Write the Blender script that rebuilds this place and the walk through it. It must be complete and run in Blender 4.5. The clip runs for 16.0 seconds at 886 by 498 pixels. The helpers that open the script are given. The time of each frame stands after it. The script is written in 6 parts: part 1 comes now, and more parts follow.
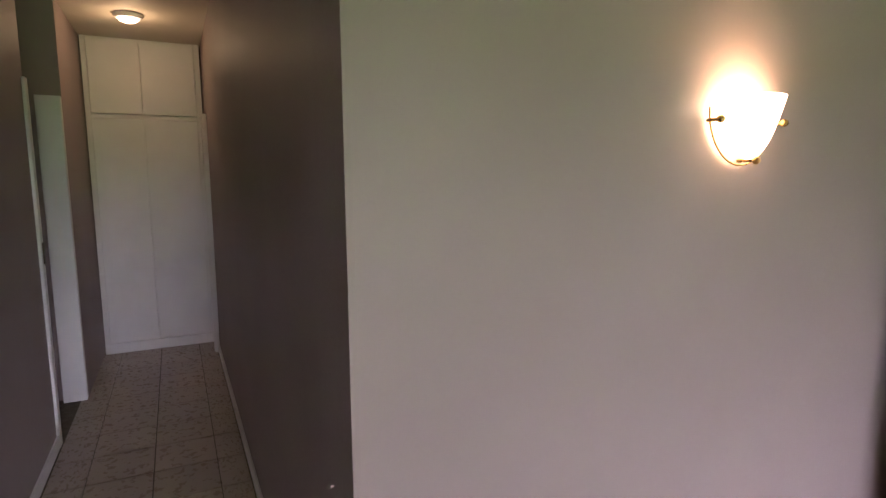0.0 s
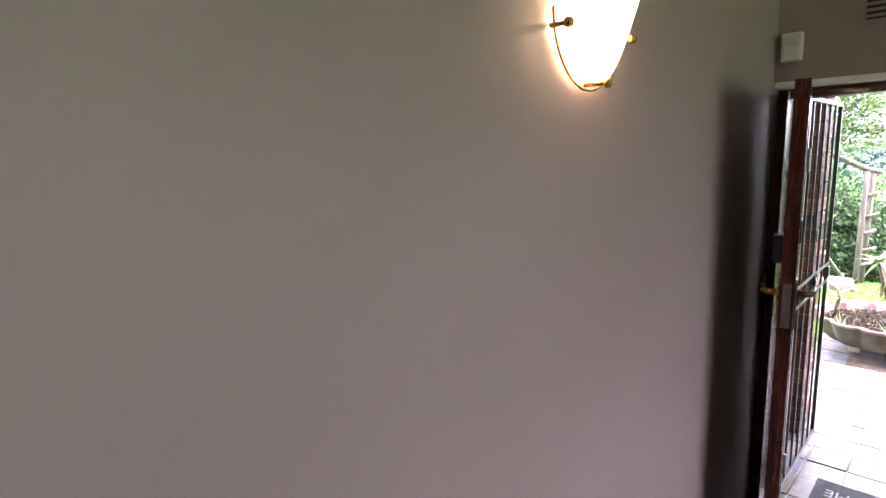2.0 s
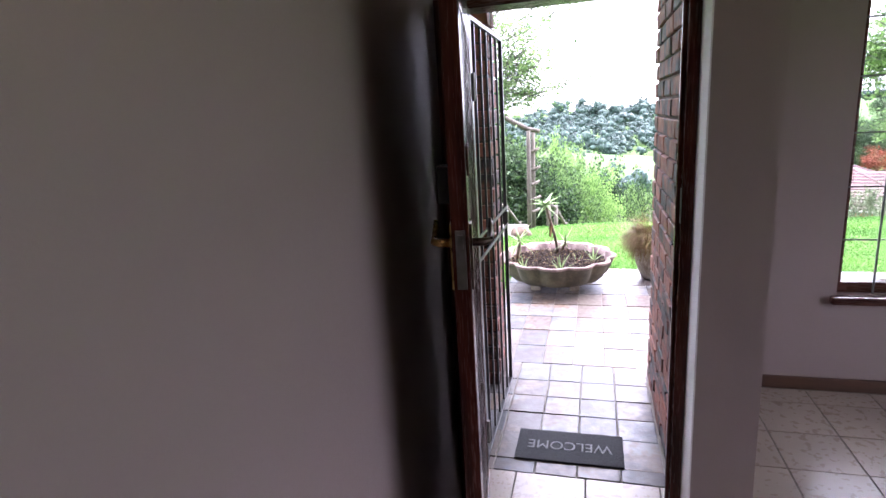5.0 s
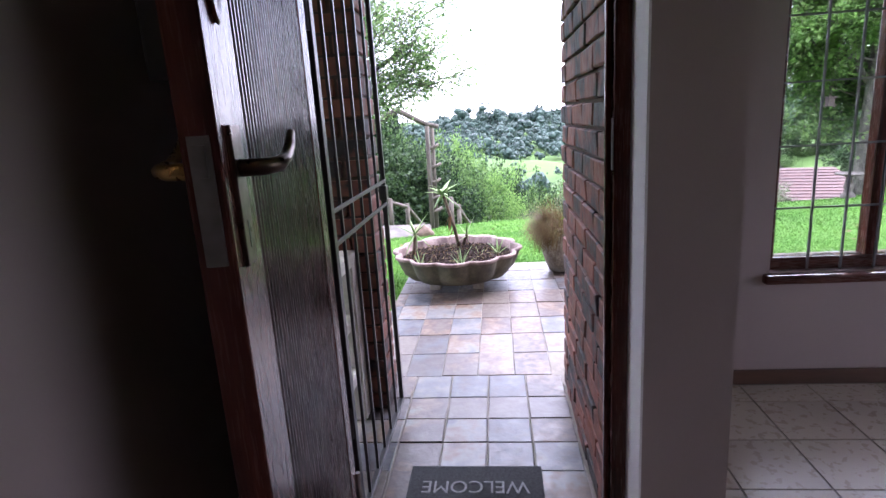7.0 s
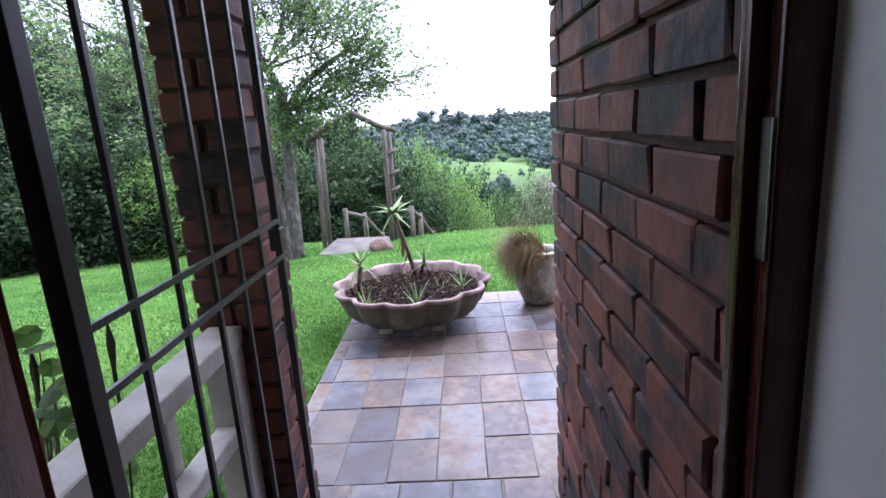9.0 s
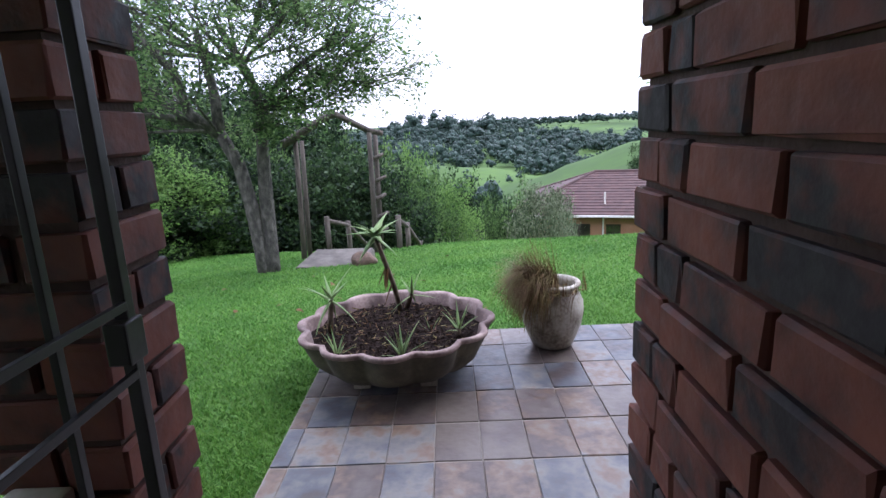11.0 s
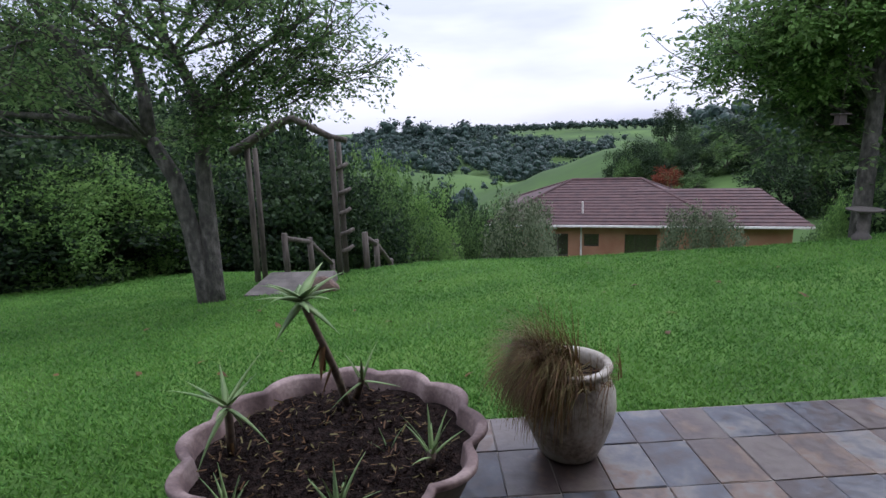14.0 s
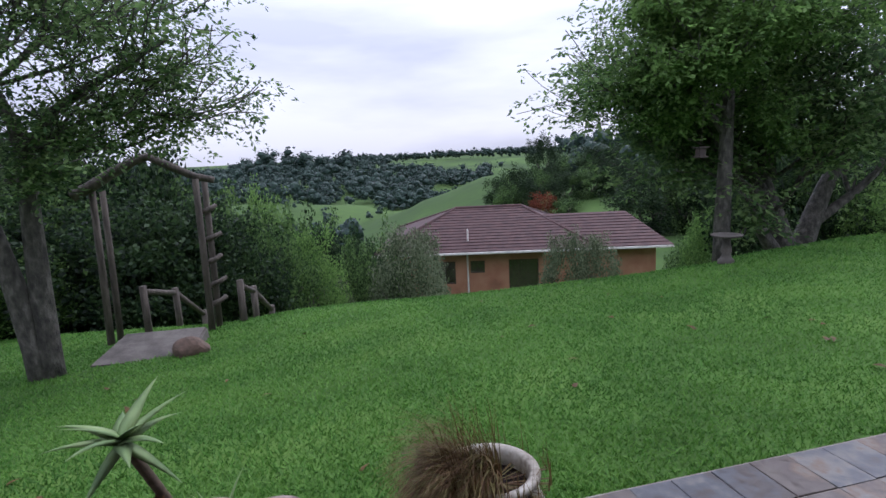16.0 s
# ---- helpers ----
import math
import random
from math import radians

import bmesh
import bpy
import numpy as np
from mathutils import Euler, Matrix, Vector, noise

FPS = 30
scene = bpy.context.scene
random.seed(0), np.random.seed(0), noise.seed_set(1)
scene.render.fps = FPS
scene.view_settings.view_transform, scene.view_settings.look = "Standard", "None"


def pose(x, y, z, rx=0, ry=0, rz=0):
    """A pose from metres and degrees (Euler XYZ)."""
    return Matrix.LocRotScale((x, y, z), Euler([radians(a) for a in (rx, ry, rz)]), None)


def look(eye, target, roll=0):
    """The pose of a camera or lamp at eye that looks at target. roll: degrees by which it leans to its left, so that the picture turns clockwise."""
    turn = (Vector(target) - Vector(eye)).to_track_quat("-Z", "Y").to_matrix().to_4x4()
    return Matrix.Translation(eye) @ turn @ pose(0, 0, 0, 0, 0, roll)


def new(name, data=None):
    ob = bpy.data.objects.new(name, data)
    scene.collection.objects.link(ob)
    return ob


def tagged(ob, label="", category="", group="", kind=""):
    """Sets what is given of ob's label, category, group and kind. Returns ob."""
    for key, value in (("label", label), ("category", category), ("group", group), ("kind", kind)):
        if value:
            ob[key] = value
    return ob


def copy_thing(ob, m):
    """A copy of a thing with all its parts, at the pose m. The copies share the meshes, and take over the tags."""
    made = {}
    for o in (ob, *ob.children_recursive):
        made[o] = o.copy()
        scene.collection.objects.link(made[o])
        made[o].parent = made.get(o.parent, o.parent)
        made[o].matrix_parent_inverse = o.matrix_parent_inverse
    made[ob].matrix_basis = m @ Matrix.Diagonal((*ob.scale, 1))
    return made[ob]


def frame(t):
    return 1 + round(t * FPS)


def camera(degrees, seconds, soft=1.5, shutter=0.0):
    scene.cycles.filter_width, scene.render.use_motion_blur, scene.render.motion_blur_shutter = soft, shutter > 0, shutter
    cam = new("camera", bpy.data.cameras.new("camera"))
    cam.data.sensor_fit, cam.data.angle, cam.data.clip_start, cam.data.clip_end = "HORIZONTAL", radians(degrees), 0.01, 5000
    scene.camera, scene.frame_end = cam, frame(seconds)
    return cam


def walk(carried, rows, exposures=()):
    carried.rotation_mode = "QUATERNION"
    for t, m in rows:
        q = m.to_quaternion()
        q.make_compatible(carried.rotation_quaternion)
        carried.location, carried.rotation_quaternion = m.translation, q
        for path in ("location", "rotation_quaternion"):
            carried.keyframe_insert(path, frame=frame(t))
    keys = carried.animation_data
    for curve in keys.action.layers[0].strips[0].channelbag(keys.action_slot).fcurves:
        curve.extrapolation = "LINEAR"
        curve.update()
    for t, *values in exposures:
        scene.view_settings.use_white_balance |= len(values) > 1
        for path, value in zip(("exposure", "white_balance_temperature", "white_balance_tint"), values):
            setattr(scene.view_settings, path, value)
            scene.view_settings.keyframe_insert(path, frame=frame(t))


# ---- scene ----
cam = camera(77.2, 16.0)
PATH = [
    (0, (1.195, -0.144, 1.888), (2.111, 1.615, 1.629), -0.3),
    (0.5, (1.288, -0.09, 1.873), (2.272, 1.629, 1.594), -0.4),
    (1, (1.367, -0.024, 1.835), (2.437, 1.641, 1.543), -0.2),
    (1.5, (1.437, 0.078, 1.796), (2.645, 1.64, 1.478), -0.3),
    (2, (1.523, 0.228, 1.794), (2.945, 1.592, 1.451), -1.8),
    (2.5, (1.593, 0.257, 1.779), (3.145, 1.461, 1.399), -2.1),
    (3, (1.714, 0.293, 1.76), (3.359, 1.356, 1.355), -2.6),
    (3.5, (1.859, 0.297, 1.744), (3.575, 1.232, 1.318), -3.4),
    (4, (1.971, 0.313, 1.739), (3.747, 1.112, 1.285), -2.9),
    (4.5, (2.101, 0.307, 1.67), (3.93, 0.971, 1.21), -3.3),
    (5, (2.255, 0.319, 1.615), (4.128, 0.843, 1.151), -3.5),
    (5.2, (2.308, 0.316, 1.598), (4.194, 0.792, 1.133), -3.7),
    (7.3, (3.047, 0.302, 1.344), (4.986, 0.468, 0.882), -3.7),
    (7.5, (3.138, 0.294, 1.345), (5.078, 0.437, 0.88), -3.8),
    (8, (3.374, 0.265, 1.351), (5.316, 0.382, 0.889), -3.9),
    (8.5, (3.598, 0.269, 1.339), (5.542, 0.367, 0.88), -3.8),
    (9, (3.801, 0.287, 1.347), (5.746, 0.365, 0.889), -3.9),
    (9.2, (3.882, 0.285, 1.346), (5.827, 0.356, 0.888), -4.0),
    (11.3, (4.675, 0.345, 1.322), (6.625, 0.368, 0.881), -2.6),
    (11.5, (4.767, 0.342, 1.316), (6.718, 0.36, 0.878), -2.6),
    (12, (4.974, 0.336, 1.306), (6.926, 0.345, 0.871), -2.3),
    (12.5, (5.13, 0.346, 1.299), (7.083, 0.346, 0.866), -2.2),
    (13, (5.313, 0.373, 1.291), (7.266, 0.359, 0.861), -2.1),
    (13.5, (5.476, 0.365, 1.29), (7.429, 0.334, 0.862), -2.1),
    (14, (5.644, 0.308, 1.316), (7.597, 0.246, 0.89), -2.3),
    (14.5, (5.752, 0.263, 1.336), (7.703, 0.147, 0.913), -2.4),
    (15, (5.863, 0.257, 1.356), (7.808, 0.05, 0.937), -2.4),
    (15.5, (5.991, 0.27, 1.392), (7.922, -0.073, 1.0), -2.7),
    (16, (6.103, 0.261, 1.413), (8.017, -0.207, 1.068), -2.9),
]
walk(cam, [(t, look(eye, target, roll)) for t, eye, target, roll in PATH],
     [(0, 4.5, 6400, 29), (1.5, 4.3, 6400, 29), (2.5, 4.0, 6350, 30), (3.5, 3.75, 6250, 30), (5, 3.3, 6150, 29), (7.5, 2.45, 5900, 28), (9, 1.95, 5750, 27), (11.5, 0.9, 5850, 21), (12.5, 0.55, 5900, 20), (14.5, 0.18, 5950, 20), (16, 0.08, 5900, 21)])

# ---- world, sun, exposure ----
SUN_EL, SUN_AZ = 52.0, 150.0
world = bpy.data.worlds.new("overcast_sky")
scene.world = world
world.use_nodes = True
wn, wl = world.node_tree.nodes, world.node_tree.links
wn.clear()
w_out = wn.new("ShaderNodeOutputWorld")
w_bg = wn.new("ShaderNodeBackground")
w_sky = wn.new("ShaderNodeTexSky")
w_sky.sky_type = "NISHITA"
w_sky.sun_disc = False
w_sky.sun_elevation, w_sky.sun_rotation = radians(SUN_EL), radians(SUN_AZ)
w_tc = wn.new("ShaderNodeTexCoord")
w_map = wn.new("ShaderNodeMapping")
w_map.inputs["Scale"].default_value = (1.0, 1.0, 4.5)
w_noise = wn.new("ShaderNodeTexNoise")
w_noise.inputs["Scale"].default_value = 1.7
w_noise.inputs["Detail"].default_value = 5.0
w_noise.inputs["Roughness"].default_value = 0.5
w_ramp = wn.new("ShaderNodeValToRGB")
w_ramp.color_ramp.elements[0].position, w_ramp.color_ramp.elements[0].color = 0.36, (5.6, 5.95, 7.0, 1)
w_ramp.color_ramp.elements[1].position, w_ramp.color_ramp.elements[1].color = 0.66, (9.2, 9.5, 10.2, 1)
w_mix = wn.new("ShaderNodeMixRGB")
w_mix.inputs[0].default_value = 0.93
wl.new(w_tc.outputs["Generated"], w_map.inputs["Vector"])
wl.new(w_map.outputs["Vector"], w_noise.inputs["Vector"])
wl.new(w_noise.outputs["Fac"], w_ramp.inputs["Fac"])
wl.new(w_sky.outputs["Color"], w_mix.inputs[1])
wl.new(w_ramp.outputs["Color"], w_mix.inputs[2])
# an overcast dome: the zenith about three times as bright as the horizon
w_sep = wn.new("ShaderNodeSeparateXYZ")
w_dome = wn.new("ShaderNodeMapRange")
w_dome.inputs["From Min"].default_value, w_dome.inputs["From Max"].default_value = 0.0, 1.0
w_dome.inputs["To Min"].default_value, w_dome.inputs["To Max"].default_value = 0.88, 3.0
w_mul = wn.new("ShaderNodeMixRGB")
w_mul.blend_type = "MULTIPLY"
w_mul.inputs[0].default_value = 1.0
wl.new(w_tc.outputs["Generated"], w_sep.inputs[0])
wl.new(w_sep.outputs["Z"], w_dome.inputs["Value"])
wl.new(w_mix.outputs["Color"], w_mul.inputs[1])
wl.new(w_dome.outputs["Result"], w_mul.inputs[2])
wl.new(w_mul.outputs["Color"], w_bg.inputs["Color"])
w_bg.inputs["Strength"].default_value = 0.1
wl.new(w_bg.outputs["Background"], w_out.inputs["Surface"])

sun_data = bpy.data.lights.new("sun", "SUN")
sun_data.energy, sun_data.angle, sun_data.color = 1.3, radians(25), (1.0, 0.97, 0.93)
sun = new("sun", sun_data)
sun.matrix_world = look((math.sin(radians(SUN_AZ)) * 40, math.cos(radians(SUN_AZ)) * 40, 40 * math.tan(radians(SUN_EL))), (0, 0, 0))


# ---- material helpers ----
def nodes_of(name):
    m = bpy.data.materials.new(name)
    m.use_nodes = True
    return m, m.node_tree.nodes, m.node_tree.links, m.node_tree.nodes["Principled BSDF"]


def surface(name, cols, scale=6.0, rough=(0.5, 0.7), bump=0.2, bump_scale=60.0, metal=0.0, stretch=(1, 1, 1), vary=0.0,
            island=0.0, spec=0.5, fine=0.35, stops=None, coat=0.0, space="Object", bump_dist=0.004):
    """A two-scale procedural surface: cols are blended by a large noise, mixed with a fine grain; vary shifts the value per object."""
    m, n, l, b = nodes_of(name)
    tc = n.new("ShaderNodeTexCoord")
    mp = n.new("ShaderNodeMapping")
    mp.inputs["Scale"].default_value = stretch
    if space == "World":
        geo = n.new("ShaderNodeNewGeometry")
        l.new(geo.outputs["Position"], mp.inputs["Vector"])
    else:
        l.new(tc.outputs[space], mp.inputs["Vector"])
    src = mp.outputs["Vector"]
    info = n.new("ShaderNodeObjectInfo")
    if vary:
        add = n.new("ShaderNodeVectorMath")
        add.operation = "MULTIPLY_ADD"
        comb = n.new("ShaderNodeCombineXYZ")
        for k in range(3):
            l.new(info.outputs["Random"], comb.inputs[k])
        add.inputs[1].default_value = (37.0, 51.0, 23.0)
        l.new(comb.outputs[0], add.inputs[0])
        l.new(src, add.inputs[2])
        src = add.outputs[0]
    big = n.new("ShaderNodeTexNoise")
    big.inputs["Scale"].default_value, big.inputs["Detail"].default_value = scale, 6.0
    l.new(src, big.inputs["Vector"])
    small = n.new("ShaderNodeTexNoise")
    small.inputs["Scale"].default_value, small.inputs["Detail"].default_value = bump_scale, 5.0
    l.new(src, small.inputs["Vector"])
    ramp = n.new("ShaderNodeValToRGB")
    cr = ramp.color_ramp
    k = len(cols)
    while len(cr.elements) < k:
        cr.elements.new(0.5)
    for i, c in enumerate(cols):
        cr.elements[i].position = (stops[i] if stops else 0.3 + 0.4 * i / max(1, k - 1))
        cr.elements[i].color = (*c, 1)
    mixf = n.new("ShaderNodeMath")
    mixf.operation = "MULTIPLY_ADD"
    l.new(small.outputs["Fac"], mixf.inputs[0])
    mixf.inputs[1].default_value = fine
    sub = n.new("ShaderNodeMath")
    sub.operation = "SUBTRACT"
    l.new(big.outputs["Fac"], sub.inputs[0])
    sub.inputs[1].default_value = fine * 0.5
    l.new(sub.outputs[0], mixf.inputs[2])
    fac = mixf.outputs[0]
    if vary:
        v = n.new("ShaderNodeMath")
        v.operation = "MULTIPLY_ADD"
        l.new(info.outputs["Random"], v.inputs[0])
        v.inputs[1].default_value = vary
        vs = n.new("ShaderNodeMath")
        vs.operation = "SUBTRACT"
        l.new(fac, vs.inputs[0])
        vs.inputs[1].default_value = vary * 0.5
        l.new(vs.outputs[0], v.inputs[2])
        fac = v.outputs[0]
    if island:
        geo2 = n.new("ShaderNodeNewGeometry")
        v = n.new("ShaderNodeMath")
        v.operation = "MULTIPLY_ADD"
        l.new(geo2.outputs["Random Per Island"], v.inputs[0])
        v.inputs[1].default_value = island
        vs = n.new("ShaderNodeMath")
        vs.operation = "SUBTRACT"
        l.new(fac, vs.inputs[0])
        vs.inputs[1].default_value = island * 0.5
        l.new(vs.outputs[0], v.inputs[2])
        fac = v.outputs[0]
    l.new(fac, ramp.inputs["Fac"])
    l.new(ramp.outputs["Color"], b.inputs["Base Color"])
    rr = n.new("ShaderNodeMapRange")
    l.new(small.outputs["Fac"], rr.inputs["Value"])
    rr.inputs["From Min"].default_value, rr.inputs["From Max"].default_value = 0.3, 0.7
    rr.inputs["To Min"].default_value, rr.inputs["To Max"].default_value = rough
    l.new(rr.outputs["Result"], b.inputs["Roughness"])
    b.inputs["Metallic"].default_value = metal
    b.inputs["Specular IOR Level"].default_value = spec
    b.inputs["Coat Weight"].default_value = coat
    if bump:
        bp = n.new("ShaderNodeBump")
        bp.inputs["Strength"].default_value, bp.inputs["Distance"].default_value = bump, bump_dist
        l.new(small.outputs["Fac"], bp.inputs["Height"])
        l.new(bp.outputs["Normal"], b.inputs["Normal"])
    return m


def leafy(name, cols, scale=0.6, trans=0.45, island=0.7):
    """Leaves: colour by island and place, some light passing through."""
    m = surface(name, cols, scale=scale, rough=(0.45, 0.65), bump=0.0, bump_scale=3.0, island=island, fine=0.1, space="World", spec=0.22)
    n, l = m.node_tree.nodes, m.node_tree.links
    b, out = n["Principled BSDF"], n["Material Output"]
    tr = n.new("ShaderNodeBsdfTranslucent")
    mx = n.new("ShaderNodeMixShader")
    mx.inputs[0].default_value = trans
    l.new(b.inputs["Base Color"].links[0].from_socket, tr.inputs["Color"])
    l.new(b.outputs[0], mx.inputs[1])
    l.new(tr.outputs[0], mx.inputs[2])
    l.new(mx.outputs[0], out.inputs["Surface"])
    return m


# ---- materials ----
PLASTER = surface("cream_wall_paint", [(0.302, 0.240, 0.230), (0.342, 0.275, 0.264)], scale=1.3, rough=(0.45, 0.6), bump=0.12, bump_scale=190, space="World", fine=0.2, bump_dist=0.002)
CEILING = surface("ceiling_paint", [(0.72, 0.66, 0.55), (0.78, 0.72, 0.62)], scale=1.5, rough=(0.55, 0.7), bump=0.05, space="World")
TILE = surface("cream_floor_tile", [(0.36, 0.30, 0.255), (0.40, 0.335, 0.285), (0.43, 0.365, 0.315)], scale=1.4, rough=(0.24, 0.36), bump=0.03, bump_scale=30, vary=0.25, fine=0.1)
GROUT = surface("tile_grout", [(0.10, 0.085, 0.07), (0.16, 0.14, 0.12)], scale=20, rough=(0.8, 0.95), bump=0.3)
WHITE_PAINT = surface("white_gloss_paint", [(0.76, 0.75, 0.75), (0.82, 0.81, 0.81)], scale=3, rough=(0.3, 0.45), bump=0.05, bump_scale=120)
DARK_WOOD = surface("dark_varnished_wood", [(0.026, 0.008, 0.006), (0.064, 0.017, 0.012), (0.110, 0.030, 0.020)], scale=3.0, rough=(0.16, 0.32), bump=0.12, bump_scale=30, stretch=(9, 9, 0.6), coat=0.05, spec=0.3)
REED_WOOD = surface("glossy_reeded_wood", [(0.010, 0.0035, 0.004), (0.026, 0.008, 0.008), (0.045, 0.015, 0.012)], scale=3.0, rough=(0.20, 0.34), bump=0.06, bump_scale=30, stretch=(9, 9, 0.6), coat=0.25)
DARK_WOOD_H = surface("dark_varnished_wood_level", [(0.032, 0.011, 0.008), (0.068, 0.021, 0.013), (0.10, 0.032, 0.019)], scale=3.0, rough=(0.2, 0.36), bump=0.1, bump_scale=30, stretch=(9, 0.6, 9), coat=0.3)
SKIRT_WOOD = surface("brown_skirting_wood", [(0.05, 0.025, 0.016), (0.10, 0.05, 0.03)], scale=3.0, rough=(0.35, 0.5), bump=0.1, bump_scale=30, stretch=(5, 0.6, 5))
BLACK_STEEL = surface("black_painted_steel", [(0.008, 0.008, 0.009), (0.02, 0.02, 0.022)], scale=12, rough=(0.28, 0.45), bump=0.05, bump_scale=90)
BRASS = surface("aged_brass", [(0.42, 0.26, 0.08), (0.66, 0.45, 0.17)], scale=30, rough=(0.22, 0.4), bump=0.03, metal=1.0)
BRONZE = surface("dark_tarnished_bronze", [(0.07, 0.05, 0.04), (0.16, 0.12, 0.10)], scale=25, rough=(0.25, 0.45), bump=0.05, metal=1.0)
GREY_STONE = surface("grey_brown_stone", [(0.042, 0.037, 0.031), (0.078, 0.068, 0.057), (0.12, 0.107, 0.092)], scale=5, rough=(0.8, 0.93), bump=0.4, bump_scale=40, fine=0.4)
STEEL = surface("dull_steel", [(0.20, 0.195, 0.18), (0.30, 0.29, 0.275)], scale=25, rough=(0.3, 0.5), bump=0.05, metal=1.0)
BRICK = surface("scorched_red_brick", [(0.020, 0.015, 0.017), (0.062, 0.024, 0.019), (0.125, 0.039, 0.027), (0.19, 0.060, 0.036)], scale=9, rough=(0.62, 0.85), bump=0.55, bump_scale=30, vary=0.30,
                fine=0.22, stops=[0.34, 0.41, 0.52, 0.75], bump_dist=0.006)
MORTAR = surface("brown_raked_mortar", [(0.045, 0.026, 0.020), (0.085, 0.052, 0.04)], scale=14, rough=(0.85, 0.95), bump=0.6, bump_scale=80, space="World")
SLATE = surface("multicolour_slate", [(0.038, 0.028, 0.026), (0.052, 0.058, 0.070), (0.120, 0.114, 0.105), (0.110, 0.072, 0.047), (0.052, 0.038, 0.034), (0.090, 0.074, 0.062)], scale=7, rough=(0.28, 0.52), bump=0.35,
                bump_scale=26, vary=0.85, fine=0.3, stops=[0.08, 0.26, 0.42, 0.56, 0.72, 0.92], bump_dist=0.006)
SLATE_BED = surface("slate_joint_mortar", [(0.17, 0.15, 0.13), (0.26, 0.235, 0.205)], scale=18, rough=(0.8, 0.95), bump=0.5, space="World")
GRASS_SOIL = surface("lawn_ground", [(0.036, 0.082, 0.014), (0.056, 0.126, 0.021), (0.086, 0.162, 0.031)], scale=0.9, rough=(0.8, 0.95), bump=0.5, bump_scale=45, space="World", fine=0.6, bump_dist=0.02, spec=0.15)
BLADE = leafy("grass_blades", [(0.040, 0.118, 0.016), (0.070, 0.192, 0.026), (0.122, 0.252, 0.046)], scale=0.8, trans=0.3, island=0.5)
CONCRETE = surface("weathered_concrete", [(0.14, 0.125, 0.09), (0.26, 0.235, 0.18), (0.36, 0.33, 0.27)], scale=7, rough=(0.75, 0.92), bump=0.45, bump_scale=60, fine=0.4)
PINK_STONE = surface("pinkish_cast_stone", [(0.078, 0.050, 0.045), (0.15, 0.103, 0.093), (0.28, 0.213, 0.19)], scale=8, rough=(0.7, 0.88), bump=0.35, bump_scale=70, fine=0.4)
# planter body stone, darker and more olive than the rim
BOWL_STONE = surface("dark_olive_cast_stone", [(0.028, 0.023, 0.014), (0.060, 0.051, 0.032), (0.11, 0.098, 0.060)], scale=6, rough=(0.75, 0.92), bump=0.45, bump_scale=55, fine=0.4)
POT_GLAZE = surface("pale_stoneware_glaze", [(0.10, 0.078, 0.052), (0.23, 0.20, 0.155), (0.33, 0.305, 0.25), (0.39, 0.37, 0.32)], scale=7, rough=(0.45, 0.65), bump=0.25, bump_scale=60, fine=0.55)
SOIL = surface("dark_potting_soil", [(0.006, 0.0045, 0.004), (0.017, 0.011, 0.009), (0.040, 0.027, 0.022)], scale=40, rough=(0.9, 0.98), bump=1.0, bump_scale=110, fine=0.5, bump_dist=0.02, spec=0.08)
ALOE = leafy("aloe_leaf", [(0.13, 0.21, 0.09), (0.22, 0.32, 0.13), (0.32, 0.41, 0.19)], scale=9, trans=0.15, island=0.4)
ALOE_STEM = surface("dry_aloe_stem", [(0.06, 0.045, 0.03), (0.15, 0.11, 0.075)], scale=30, rough=(0.7, 0.9), bump=0.6, bump_scale=60)
DRY_GRASS = leafy("dry_ornamental_grass", [(0.085, 0.045, 0.018), (0.155, 0.088, 0.036), (0.14, 0.125, 0.042)], scale=9, trans=0.25, island=0.8)
BARK = surface("rough_grey_bark", [(0.024, 0.022, 0.018), (0.062, 0.058, 0.047), (0.125, 0.118, 0.098)], scale=7, rough=(0.8, 0.95), bump=1.0, bump_scale=20, stretch=(2, 2, 1.1), bump_dist=0.03, space="World")
POLE_WOOD = surface("weathered_gum_pole", [(0.030, 0.024, 0.018), (0.066, 0.054, 0.042), (0.11, 0.092, 0.074)], scale=5, rough=(0.75, 0.9), bump=0.6, bump_scale=30, stretch=(4, 4, 0.6), bump_dist=0.01)
TREE_LEAF = leafy("airy_tree_leaves", [(0.050, 0.100, 0.036), (0.105, 0.185, 0.062), (0.18, 0.27, 0.10)], trans=0.6)
LEAF_MID = leafy("green_tree_leaves", [(0.026, 0.056, 0.018), (0.060, 0.118, 0.034), (0.115, 0.190, 0.058)])
LEAF_DARK = leafy("dark_bush_leaves", [(0.0075, 0.018, 0.008), (0.018, 0.040, 0.015), (0.040, 0.074, 0.025)], scale=0.5)
LEAF_LIGHT = leafy("light_bush_leaves", [(0.058, 0.120, 0.030), (0.110, 0.210, 0.052), (0.17, 0.285, 0.080)], scale=0.5, trans=0.65)
LEAF_GREY = leafy("greyish_shrub_leaves", [(0.05, 0.075, 0.035), (0.10, 0.13, 0.07), (0.17, 0.20, 0.12)], scale=0.5)
LEAF_RUST = leafy("rust_red_bush_leaves", [(0.10, 0.022, 0.012), (0.19, 0.05, 0.022)], scale=0.5)
# far foliage with distance haze put into its bluish colour
WOODS = leafy("hazed_woods_leaves", [(0.013, 0.028, 0.023), (0.023, 0.046, 0.036), (0.036, 0.066, 0.048)], scale=0.03, trans=0.15, island=0.7)
